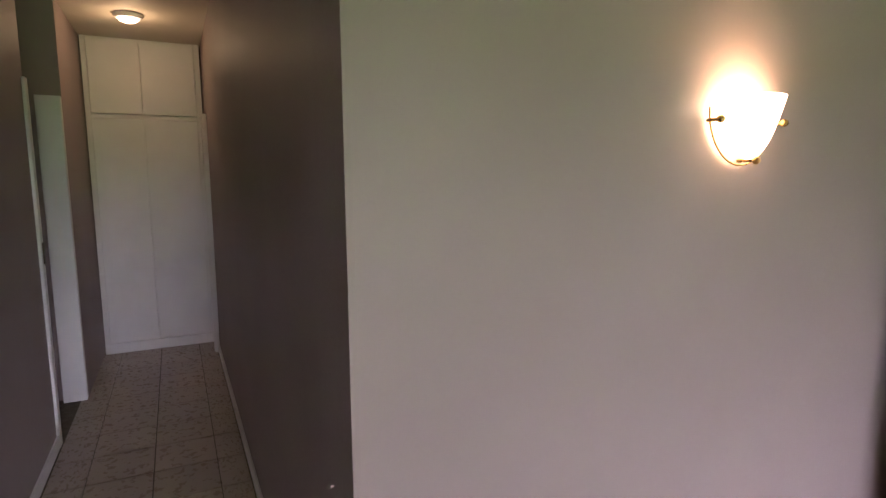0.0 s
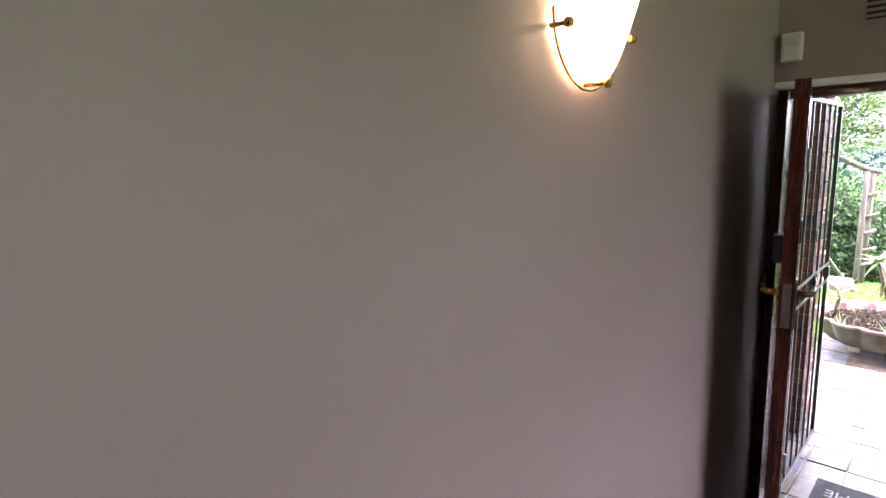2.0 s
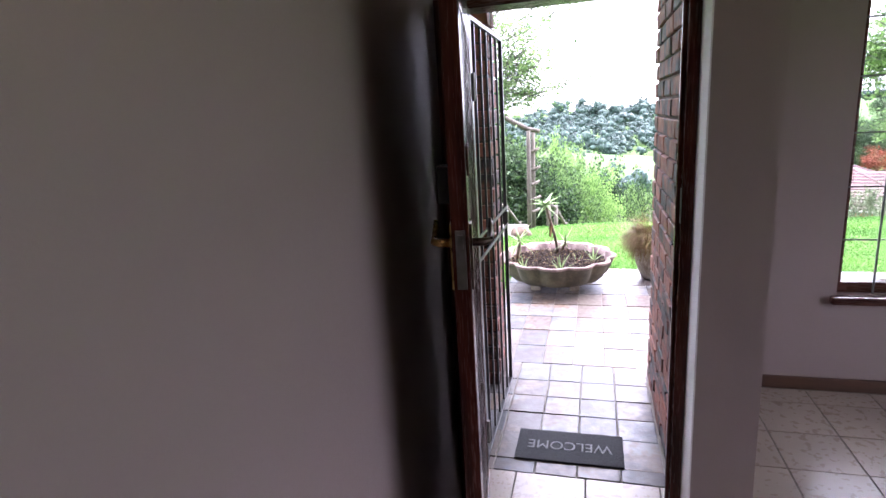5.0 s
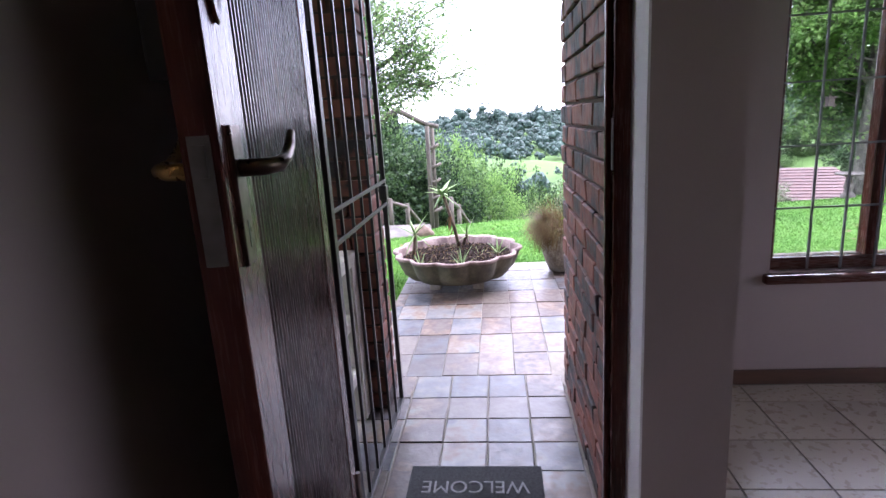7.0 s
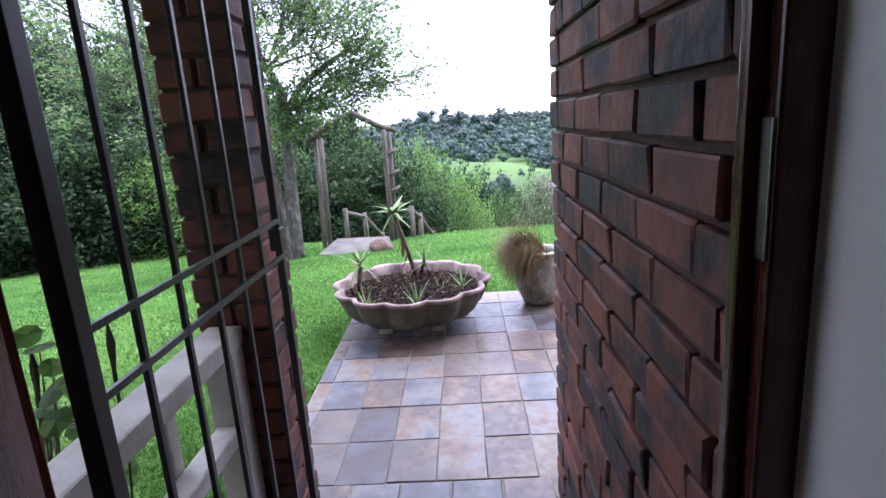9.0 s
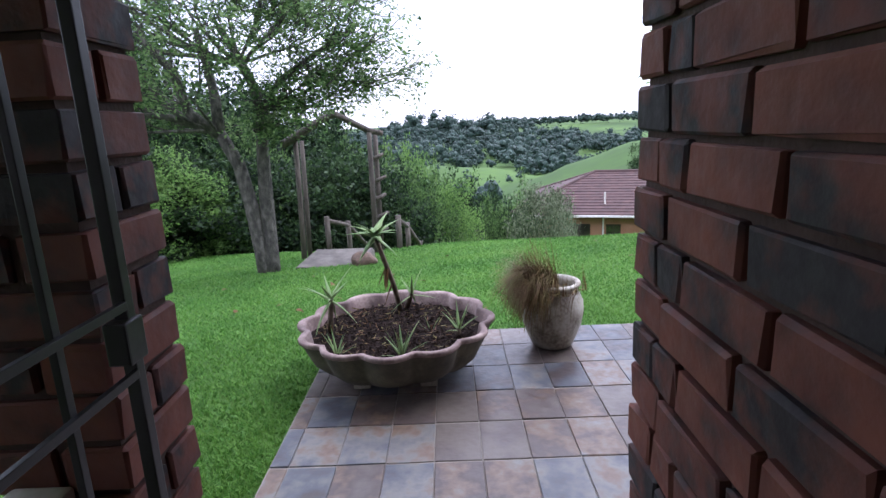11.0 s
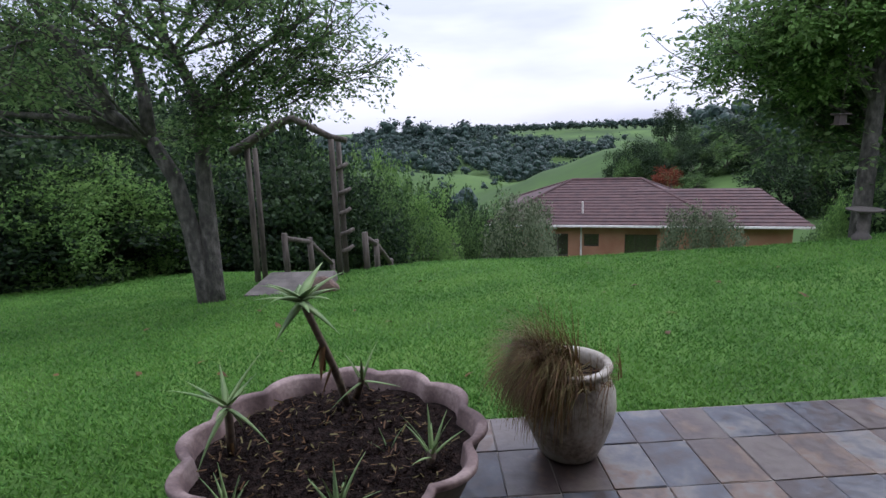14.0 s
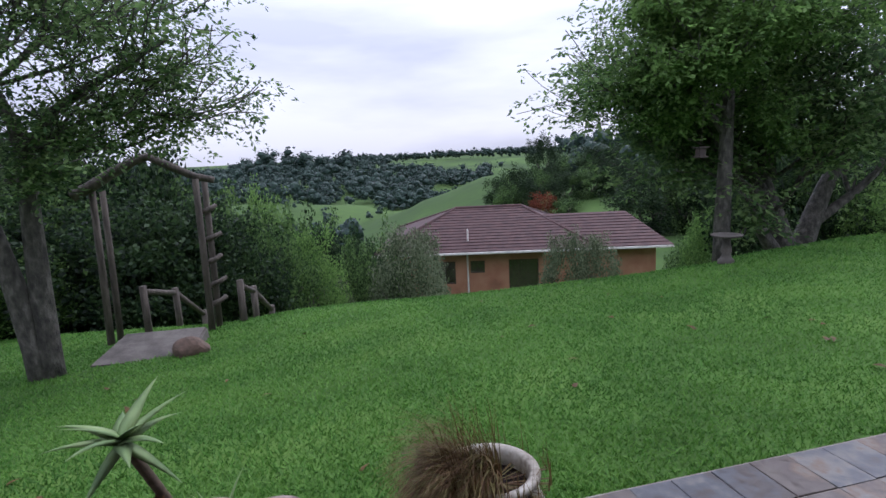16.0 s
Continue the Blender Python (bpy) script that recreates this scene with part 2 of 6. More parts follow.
MEADOW = surface("distant_meadow", [(0.030, 0.055, 0.019), (0.047, 0.086, 0.025), (0.074, 0.130, 0.034)], scale=0.018, rough=(0.85, 0.95), bump=0.0, bump_scale=0.4, space="World", fine=0.3, spec=0.1)
ROOF_TILE = surface("brown_roof_tile", [(0.026, 0.0100, 0.0092), (0.043, 0.0170, 0.0150), (0.060, 0.026, 0.0225)], scale=2.2, rough=(0.7, 0.9), bump=0.3, bump_scale=25, island=0.3, space="World")
FACE_BRICK = surface("orange_face_brick", [(0.17, 0.075, 0.045), (0.25, 0.11, 0.065), (0.30, 0.15, 0.09)], scale=1.2, rough=(0.8, 0.92), bump=0.3, bump_scale=30, space="World", island=0.2)
DARK_FRAME = surface("dark_brown_frames", [(0.02, 0.012, 0.01), (0.05, 0.03, 0.022)], scale=8, rough=(0.5, 0.7), bump=0.05)
RAIL_WHITE = surface("chalky_white_rail", [(0.40, 0.37, 0.33), (0.62, 0.59, 0.55)], scale=8, rough=(0.6, 0.8), bump=0.2, bump_scale=60)
RUBBER = surface("dark_grey_mat_pile", [(0.014, 0.015, 0.017), (0.04, 0.042, 0.046)], scale=90, rough=(0.85, 0.98), bump=0.9, bump_scale=220)
MAT_LETTER = surface("light_grey_mat_lettering", [(0.20, 0.20, 0.21), (0.34, 0.34, 0.35)], scale=90, rough=(0.85, 0.98), bump=0.9, bump_scale=220)
PLASTIC = surface("white_plastic", [(0.62, 0.60, 0.57), (0.68, 0.66, 0.63)], scale=10, rough=(0.35, 0.45), bump=0.0)


def glass_mat(name):
    m, n, l, b = nodes_of(name)
    b.inputs["Base Color"].default_value = (0.93, 0.96, 0.95, 1)
    b.inputs["Roughness"].default_value = 0.02
    b.inputs["Transmission Weight"].default_value = 1.0
    b.inputs["IOR"].default_value = 1.45
    return m


GLASS = glass_mat("window_glass")


def lamp_glass():
    m, n, l, b = nodes_of("lit_frosted_glass")
    b.inputs["Base Color"].default_value = (0.9, 0.82, 0.68, 1)
    b.inputs["Roughness"].default_value = 0.4
    b.inputs["Emission Color"].default_value = (1.0, 0.74, 0.42, 1)
    b.inputs["Emission Strength"].default_value = 0.5
    return m


LAMP_GLASS = lamp_glass()


# ---- mesh helpers ----
def part(name, bm, material, parent=None, label="", smooth=False):
    """Links a bmesh as one mesh object under a thing or a part."""
    me = bpy.data.meshes.new(name)
    bmesh.ops.recalc_face_normals(bm, faces=bm.faces)
    bm.to_mesh(me)
    bm.free()
    if smooth:
        for p in me.polygons:
            p.use_smooth = True
    me.materials.append(material)
    ob = new(name, me)
    ob.parent = parent
    if label:
        ob["label"] = label
    return ob


def raw(name, verts, faces, material, parent=None):
    me = bpy.data.meshes.new(name)
    me.from_pydata(verts, [], faces)
    me.materials.append(material)
    ob = new(name, me)
    ob.parent = parent
    return ob


def soup(name, verts, k, material, parent=None):
    """A mesh of separate faces of k corners each, from a numpy array of corners."""
    v = np.asarray(verts, dtype=np.float32).reshape(-1, 3)
    nf = len(v) // k
    me = bpy.data.meshes.new(name)
    me.vertices.add(len(v))
    me.vertices.foreach_set("co", v.ravel())
    me.loops.add(nf * k)
    me.loops.foreach_set("vertex_index", np.arange(nf * k, dtype=np.int32))
    me.polygons.add(nf)
    me.polygons.foreach_set("loop_start", np.arange(0, nf * k, k, dtype=np.int32))
    me.update(calc_edges=True)
    me.materials.append(material)
    ob = new(name, me)
    ob.parent = parent
    return ob


def empty(name, place=(0, 0, 0), label="", category="", group="", kind=""):
    ob = new(name)
    ob.empty_display_size = 0.1
    ob.matrix_world = Matrix.Translation(place)
    return tagged(ob, label, category, group, kind)


def box(bm, lo, hi, bevel=0.0):
    """A box between two corners; bevel rounds its edges."""
    lo, hi = Vector(lo), Vector(hi)
    got = bmesh.ops.create_cube(bm, size=1.0, matrix=Matrix.Translation((lo + hi) / 2) @ Matrix.Diagonal((*(hi - lo), 1)))
    if bevel:
        edges = list({e for v in got["verts"] for e in v.link_edges})
        bmesh.ops.bevel(bm, geom=edges, offset=bevel, segments=2, affect="EDGES", profile=0.6)
    return bm


def boxed(lo, hi, bevel=0.0):
    return box(bmesh.new(), lo, hi, bevel)


def tube(bm, p0, p1, r0, r1=None, sides=10, caps=True):
    """A tapered round bar from p0 to p1."""
    p0, p1 = Vector(p0), Vector(p1)
    d = p1 - p0
    m = Matrix.Translation((p0 + p1) / 2) @ d.to_track_quat("Z", "Y").to_matrix().to_4x4()
    bmesh.ops.create_cone(bm, cap_ends=caps, segments=sides, radius1=r0, radius2=r0 if r1 is None else r1, depth=d.length, matrix=m)
    return bm


def bent_tube(bm, pts, radii, sides=9):
    """One skin along a bent line, its radius changing from point to point."""
    pts = [Vector(p) for p in pts]
    rings = []
    up = Vector((0.13, 0.21, 1)).normalized()
    for i, p in enumerate(pts):
        d = (pts[min(i + 1, len(pts) - 1)] - pts[max(i - 1, 0)]).normalized()
        a = d.cross(up if abs(d.dot(up)) < 0.95 else Vector((1, 0, 0))).normalized()
        b = d.cross(a)
        rings.append([bm.verts.new(p + radii[i] * (math.cos(2 * math.pi * k / sides) * a + math.sin(2 * math.pi * k / sides) * b)) for k in range(sides)])
    for r0, r1 in zip(rings, rings[1:]):
        for k in range(sides):
            bm.faces.new((r0[k], r0[(k + 1) % sides], r1[(k + 1) % sides], r1[k]))
    bm.faces.new(list(reversed(rings[0])))
    bm.faces.new(rings[-1])
    return bm


def lathe(bm, profile, sides=40, wave=lambda a, i: 1.0, centre=(0, 0, 0), sx=1.0, sy=1.0):
    """A turned body; profile: (radius, height) pairs; wave scales the radius by angle."""
    c = Vector(centre)
    rings = []
    for i, (r, z) in enumerate(profile):
        ring = []
        for k in range(sides):
            a = 2 * math.pi * k / sides
            q = r * wave(a, i)
            ring.append(bm.verts.new(c + Vector((q * math.cos(a) * sx, q * math.sin(a) * sy, z))))
        rings.append(ring)
    for r0, r1 in zip(rings, rings[1:]):
        for k in range(sides):
            bm.faces.new((r0[k], r0[(k + 1) % sides], r1[(k + 1) % sides], r1[k]))
    return bm, rings


def wall(name, lo, hi, material, holes=(), axis="x", label="", category="wall"):
    """A wall slab from lo to hi, thin along axis, with rectangular holes (a0, a1, z0, z1) that go right through."""
    bm = bmesh.new()
    o = 1 if axis == "x" else 0
    cuts = sorted({lo[o], hi[o], *(c for h in holes for c in h[:2])})
    zs = sorted({lo[2], hi[2], *(c for h in holes for c in h[2:])})
    for a0, a1 in zip(cuts, cuts[1:]):
        run = None
        for z0, z1 in list(zip(zs, zs[1:])) + [(None, None)]:
            solid = z0 is not None and not any(h[0] < (a0 + a1) / 2 < h[1] and h[2] < (z0 + z1) / 2 < h[3] for h in holes)
            if solid:
                run = (run[0], z1) if run else (z0, z1)
            elif run:
                p, q = list(lo), list(hi)
                p[o], q[o], p[2], q[2] = a0, a1, run[0], run[1]
                box(bm, p, q)
                run = None
    return tagged(part(name, bm, material), label, category, "", "structure")


# ---- ground ----
def smooth(a, b, v):
    t = np.clip((v - a) / (b - a), 0, 1)
    return t * t * (3 - 2 * t)


CREST_Y = [-14, -9.2, -6.5, -5.5, -4.2, -2.7, -1.8, -0.7, 0.4, 1.6, 5, 14]
CREST_X = [10.6, 13.2, 12.7, 12.4, 12.6, 13.0, 13.4, 14.0, 14.4, 14.2, 16.2, 18.6]


# sight angles of the far land: a row for each bearing, a column for each distance
FAR_R = np.log(np.array([42, 60, 90, 130, 180, 230, 320, 450, 650, 1000, 2500.0]))
FAR_AZ = np.array([-180, -40, -2, 4, 9, 13, 19, 24, 30, 60, 180.0])
HILL_L = [-12.5, -11.5, -10.0, -7.5, -4.2, -4.6, -2.6, -1.3, -1.0, -0.6, -0.25]
HILL_R = [-12.3, -8.5, -3.5, -1.0, -1.0, -1.3, -1.3, -1.0, -0.7, -0.6, -0.25]
FAR_EL = np.array([HILL_L, HILL_L, HILL_L,
                   [-12.5, -11.5, -9.8, -7.7, -4.5, -5.0, -2.8, -1.3, -0.8, -0.6, -0.25],
                   [-12.5, -11.5, -9.0, -6.0, -5.9, -5.2, -3.2, -1.6, -0.75, -0.6, -0.25],
                   [-12.5, -11.5, -8.0, -4.5, -5.6, -5.0, -3.4, -1.9, -0.75, -0.6, -0.25],
                   [-12.5, -11.0, -6.6, -2.4, -3.4, -4.0, -3.2, -1.9, -0.8, -0.6, -0.25],
                   [-12.5, -9.5, -4.6, -1.8, -2.5, -3.0, -2.8, -1.8, -0.8, -0.6, -0.25],
                   HILL_R, HILL_R, HILL_R])


def far_land(r, az):
    q = np.interp(np.log(np.maximum(r, 1.0)), FAR_R, np.arange(len(FAR_R)))
    p = np.interp(np.degrees(az), FAR_AZ, np.arange(len(FAR_AZ)))
    i, j = np.minimum(q.astype(int), len(FAR_R) - 2), np.minimum(p.astype(int), len(FAR_AZ) - 2)
    u, v = q - i, p - j
    u, v = u * 0.4 + 0.6 * u * u * (3 - 2 * u), v * 0.4 + 0.6 * v * v * (3 - 2 * v)
    el = (FAR_EL[j, i] * (1 - u) + FAR_EL[j, i + 1] * u) * (1 - v) + (FAR_EL[j + 1, i] * (1 - u) + FAR_EL[j + 1, i + 1] * u) * v
    return 1.28 + r * np.tan(np.radians(el)) + 0.6 * np.sin(az * 23 + r * 0.02) * smooth(80, 200, r) + 2.6 * np.sin(az * 34 + 0.6) * np.cos(r * 0.021) * smooth(240, 330, r) * (1 - smooth(460, 600, r))


def ground_z(x, y):
    """Height of the ground: level round the house, a lawn that falls away, a valley, and hills beyond."""
    x, y = np.asarray(x, float), np.asarray(y, float)
    fall = np.maximum(0, x - 8.0)
    near = -0.03 - 0.1166 * fall - 0.05 * (np.maximum(y, -6.5 + 0.2 * (y + 6.5)) + 1) * smooth(7.6, 13.5, x) - 0.03 * np.maximum(0, y - 1.1) * (1 - smooth(7.6, 13.5, x))
    crest = np.interp(y, CREST_Y, CREST_X)
    past = np.maximum(0, x - crest)
    near = near - 0.34 * past * smooth(0, 2.0, past) + 0.010 * np.sin(x * 1.9) * np.sin(y * 1.3)
    r, az = np.hypot(x - 5.2, y - 0.3), np.arctan2(-(y - 0.3), x - 5.2)
    k = smooth(24, 42, r)
    return near * (1 - k) + far_land(r, az) * k


def ground_sheet():
    az = np.linspace(-math.pi, math.pi, 241)[:-1]
    fine = np.concatenate([np.linspace(0.5, 14, 46), np.geomspace(14.6, 2500, 90)])
    verts, faces = [(5.2, 0.3, -0.06)], []
    for r in fine:
        xs, ys = 5.2 + r * np.cos(az), 0.3 - r * np.sin(az)
        zs = ground_z(xs, ys)
        verts += list(zip(xs.tolist(), ys.tolist(), zs.tolist()))
    n = len(az)
    faces += [(0, 1 + (k + 1) % n, 1 + k) for k in range(n)]
    for i in range(len(fine) - 1):
        a, b = 1 + i * n, 1 + (i + 1) * n
        faces += [(a + k, a + (k + 1) % n, b + (k + 1) % n, b + k) for k in range(n)]
    ob = raw("ground", verts, faces, GRASS_SOIL)
    ob.data.materials.append(MEADOW)
    for p in ob.data.polygons:
        p.use_smooth = True
        if math.hypot(p.center.x - 5.2, p.center.y - 0.3) > 34:
            p.material_index = 1
    return tagged(ob, "mown green lawn falling away to valley and meadows", "ground", "", "structure")


ground_sheet()

# ---- house shell ----
UP = 0.36
CEIL = 3.05
X_IN, X_SILL, X_BRICK = 4.175, 4.50, 5.558
Y_WALL = 0.86
OPEN_L, OPEN_TOP = 0.80, 1.985

wall("wall_north", (1.513, Y_WALL, 0), (X_IN, Y_WALL + 0.2, CEIL), PLASTER, axis="y", label="plain cream painted wall with a wall lamp")
wall("wall_north_rear", (-2.6, Y_WALL, 0), (0.54, Y_WALL + 0.2, CEIL), PLASTER, axis="y", label="plain cream painted wall beside the passage")
wall("wall_front", (X_IN, -0.030, 0), (X_SILL - 0.1, Y_WALL + 0.2, CEIL), PLASTER, holes=[(-0.024, Y_WALL, 0, 2.03)], label="cream plastered wall round the front door")
wall("wall_front_outer", (X_SILL - 0.1, Y_WALL + 0.10, 0), (X_SILL, Y_WALL + 0.2, CEIL), MORTAR, label="brown brick wall beside the front door")
wall("wall_front_lintel", (X_SILL - 0.1, 0.002, 2.02), (X_SILL, Y_WALL + 0.10, CEIL), MORTAR, label="dark brick lintel above the front door")
wall("wall_spur", (X_IN, -0.230, 0), (5.528, -0.130, CEIL), PLASTER, axis="y", label="cream plastered spur wall beside the front door")
wall("wall_spur_end", (X_IN, -0.130, 0), (X_SILL - 0.1, -0.030, CEIL), PLASTER, axis="y", label="cream plastered wall end beside the door")
wall("wall_porch", (X_IN + 0.128, -0.115, -0.05), (X_BRICK - 0.012, -0.014, CEIL), MORTAR, axis="y", label="raked brown mortar of the porch brick wall")
wall("wall_corner", (5.44, -0.224, -0.05), (X_BRICK - 0.014, -0.115, CEIL), MORTAR, label="raked brown mortar of the brick corner")
wall("wall_window", (5.53, -5.2, 0), (5.72, -0.234, CEIL), PLASTER, holes=[(-2.35, -0.94, 0.56, 2.1)], label="cream plastered wall with a barred window")
# the south wall is out of view; its opening is added to light the hall
wall("wall_south", (-2.6, -5.4, 0), (5.72, -5.2, CEIL), PLASTER, holes=[(0.5, 4.3, 0.7, 2.2)], axis="y", label="unseen plain cream wall with an added daylight opening")
# added area lamp in that opening, a fill for the hall
day = bpy.data.lights.new("south_window_daylight", "AREA")
day.shape, day.size, day.size_y, day.energy, day.color = "RECTANGLE", 3.55, 1.45, 0.22, (1.0, 0.92, 0.94)
new("south_window_daylight", day).matrix_world = look((2.4, -5.3, 1.45), (2.4, 0.0, 1.45))
wall("wall_rear", (-2.8, -5.4, 0), (-2.6, Y_WALL + 0.2, CEIL), PLASTER, label="plain cream painted wall")
wall("passage_wall_east", (1.513, Y_WALL + 0.003, UP), (1.66, 6.1, CEIL), PLASTER, label="cream painted passage wall")
wall("passage_wall_west", (0.38, Y_WALL + 0.19, UP), (0.54, 3.55, CEIL), PLASTER, label="cream painted passage wall")
wall("passage_wall_west_end", (0.30, 4.31, UP), (0.60, 6.1, CEIL), PLASTER, label="cream painted passage wall past a doorway")
wall("passage_doorway_back", (0.22, 3.55, UP), (0.38, 4.31, CEIL), PLASTER, label="shadowed doorway recess in the passage")
wall("passage_wall_end", (0.44, 5.92, UP), (1.66, 6.1, CEIL), PLASTER, axis="y", label="cream passage end wall behind the cupboard")

tagged(part("ceiling", boxed((-2.8, -5.4, CEIL), (5.72, 6.1, CEIL + 0.15)), CEILING), "painted cream ceiling", "ceiling", "", "structure")
# eave out of view, drawn out far to hold sky light off porch and window
tagged(part("eave_soffit", boxed((4.5, -6.5, 2.62), (6.9, 2.4, 2.74)), CEILING), "unseen eave over the porch, carried out for shade", "eave", "", "structure")

upper = tagged(part("floor_upper", boxed((-2.8, -5.4, -0.05), (2.5, 6.1, UP - 0.008)), GROUT), "raised hall floor of cream tiles with dark grout", "floor", "", "structure")
step = tagged(part("step", boxed((2.5, -5.4, -0.05), (2.8, Y_WALL, 0.18)), TILE), "tiled step down to the front door", "step", "", "structure")
lower = tagged(part("floor_lower", boxed((2.8, -5.4, -0.05), (5.55, Y_WALL, -0.008)), GROUT), "entrance floor of cream tiles with dark grout", "floor", "", "structure")

# skirtings
def skirting(lo, hi, mat_, label):
    bm = boxed(lo, hi, 0.006)
    return tagged(part("baseboard", bm, mat_), label, "skirting", "", "structure")


skirting((5.512, -5.2, 0), (5.528, -0.236, 0.075), SKIRT_WOOD, "dark brown wooden skirting below the window")
skirting((1.497, Y_WALL + 0.003, UP), (1.511, 5.0, UP + 0.075), WHITE_PAINT, "pale painted skirting along the passage")
skirting((0.542, Y_WALL + 0.01, UP), (0.556, 3.55, UP + 0.075), WHITE_PAINT, "pale painted skirting along the passage")
skirting((X_IN - 0.014, -0.230, 0), (X_IN - 0.002, -0.028, 0.07), SKIRT_WOOD, "short dark wooden skirting beside the door")

# white painted plaster reveal round the door frame
bm = bmesh.new()
foot = [(X_IN - 0.004, -0.0235), (X_IN + 0.085, -0.0235), (X_IN + 0.085, -0.006), (X_IN - 0.004, -0.018)]
ends = [[bm.verts.new((px, py, pz)) for px, py in foot] for pz in (0.0, 2.009)]
for k in range(4):
    bm.faces.new((ends[0][k], ends[0][(k + 1) % 4], ends[1][(k + 1) % 4], ends[1][k]))
bm.faces.new(ends[1])
bm.faces.new(list(reversed(ends[0])))
box(bm, (X_IN - 0.004, -0.0235, 2.009), (X_IN + 0.075, Y_WALL - 0.003, 2.032), 0.003)
tagged(part("trim", bm, WHITE_PAINT), "white painted reveal round the front door frame", "trim", "", "structure")

# door frame
door_frame = empty("door_frame", (X_IN, 0.43, 0), "dark varnished hardwood front door frame", "door frame", "", "structure")
for nm, lo, hi in (("jamb", (X_IN + 0.086, -0.023, 0), (X_IN + 0.126, 0.032, 2.005)), ("jamb", (X_IN + 0.108, 0.032, 0), (X_IN + 0.126, 0.047, OPEN_TOP)),
                   ("jamb", (X_IN + 0.06, OPEN_L + 0.02, 0), (X_SILL - 0.10, Y_WALL - 0.004, 2.005)),
                   ("head", (X_IN + 0.076, 0.034, OPEN_TOP + 0.012), (X_SILL - 0.10, OPEN_L + 0.02, 2.007)),
                   ("head_stop", (X_IN + 0.09, 0.048, OPEN_TOP - 0.014), (X_SILL - 0.102, OPEN_L + 0.018, OPEN_TOP + 0.012))):
    ob = part(nm, boxed(lo, hi, 0.004), DARK_WOOD if nm == "jamb" else DARK_WOOD_H, door_frame)
    ob.matrix_parent_inverse = door_frame.matrix_world.inverted()
bm = boxed((X_IN + 0.089, 0.0318, 1.21), (X_IN + 0.106, 0.0345, 1.33), 0.001)
ob = part("strike_plate", bm, STEEL, door_frame, "worn steel strike plate")
ob.matrix_parent_inverse = door_frame.matrix_world.inverted()


# ---- front door leaf, standing open ----
def front_door():
    L, T, H = 0.82, 0.042, 1.965
    leaf = empty("front_door", (4.300, 0.790, 0.012), "dark varnished front door with vertical grooves, standing open", "door")
    leaf.rotation_euler = (0, 0, radians(10.3))
    # local: hinge at the origin, leaf runs along -x, the outer face looks along -y
    bm = bmesh.new()
    for lo, hi in (((-L, -T, 0), (-L + 0.115, 0, H)), ((-0.100, -T, 0), (0, 0, H)), ((-L + 0.115, -T, H - 0.11), (-0.100, 0, H)), ((-L + 0.115, -T, 0), (-0.100, 0, 0.16))):
        box(bm, lo, hi, 0.003)
    part("stile_frame", bm, DARK_WOOD, leaf)
    n = 34
    w = (L - 0.215) / n
    for k in range(n):
        x0 = -L + 0.115 + k * w
        bm = bmesh.new()
        ring = [(x0 + w / 2 + (w / 2 - 0.0012) * math.cos(a), -T + 0.012 - 0.010 * math.sin(a)) for a in np.linspace(math.pi, 0, 8)] + [(x0 + w - 0.0012, -0.006), (x0 + 0.0012, -0.006)]
        lower_ring = [bm.verts.new((px, py, 0.16)) for px, py in ring]
        upper_ring = [bm.verts.new((px, py, H - 0.11)) for px, py in ring]
        for i in range(len(ring)):
            j = (i + 1) % len(ring)
            bm.faces.new((lower_ring[i], lower_ring[j], upper_ring[j], upper_ring[i]))
        bm.faces.new(upper_ring)
        bm.faces.new(list(reversed(lower_ring)))
        part("slat", bm, REED_WOOD, leaf)
    part("backing", boxed((-L + 0.115, -T + 0.018, 0.16), (-0.100, -0.012, H - 0.11)), DARK_WOOD, leaf)
    zl = 1.300
    part("lock_plate", boxed((-L - 0.003, -T * 0.5 - 0.012, zl - 0.105), (-L + 0.002, -T * 0.5 + 0.012, zl + 0.04), 0.001), STEEL, leaf, "worn steel lock face plate")
    bm = boxed((-L - 0.008, -T * 0.5 - 0.007, zl - 0.005), (-L - 0.002, -T * 0.5 + 0.007, zl + 0.03), 0.001)
    part("latch", bm, STEEL, leaf)
    for sgn, y0, lab, mt in ((-1, -T, "tarnished bronze lever handle on a long plate", BRONZE), (1, 0.0, "brass lever handle", BRASS)):
        plate = part("handle_plate", boxed((-L + 0.028, min(y0, y0 + sgn * 0.006), zl - 0.115), (-L + 0.07, max(y0, y0 + sgn * 0.006), zl + 0.05), 0.002), mt, leaf, lab)
        bm = bmesh.new()
        bent_tube(bm, [(-L + 0.05, y0 + sgn * 0.004, zl), (-L + 0.05, y0 + sgn * 0.035, zl), (-L + 0.06, y0 + sgn * 0.048, zl + 0.001), (-L + 0.10, y0 + sgn * 0.05, zl + 0.006),
                       (-L + 0.135, y0 + sgn * 0.05, zl + 0.02), (-L + 0.155, y0 + sgn * 0.05, zl + 0.036)], [0.011, 0.010, 0.0095, 0.008, 0.0075, 0.006], 10)
        lever = part("lever", bm, mt, plate, "", True)
        bm = bmesh.new()
        box(bm, (-L + 0.046, y0 + sgn * 0.0058, zl - 0.095), (-L + 0.053, y0 + sgn * 0.0068, zl - 0.062))
        part("keyhole", bm, BLACK_STEEL, plate)
    # oval medallion above the handle
    bm = bmesh.new()
    lathe(bm, [(0.0, 0.0), (0.024, 0.0), (0.026, 0.004), (0.022, 0.006), (0.016, 0.004), (0.0, 0.004)], 28, sx=0.75, sy=1.6)
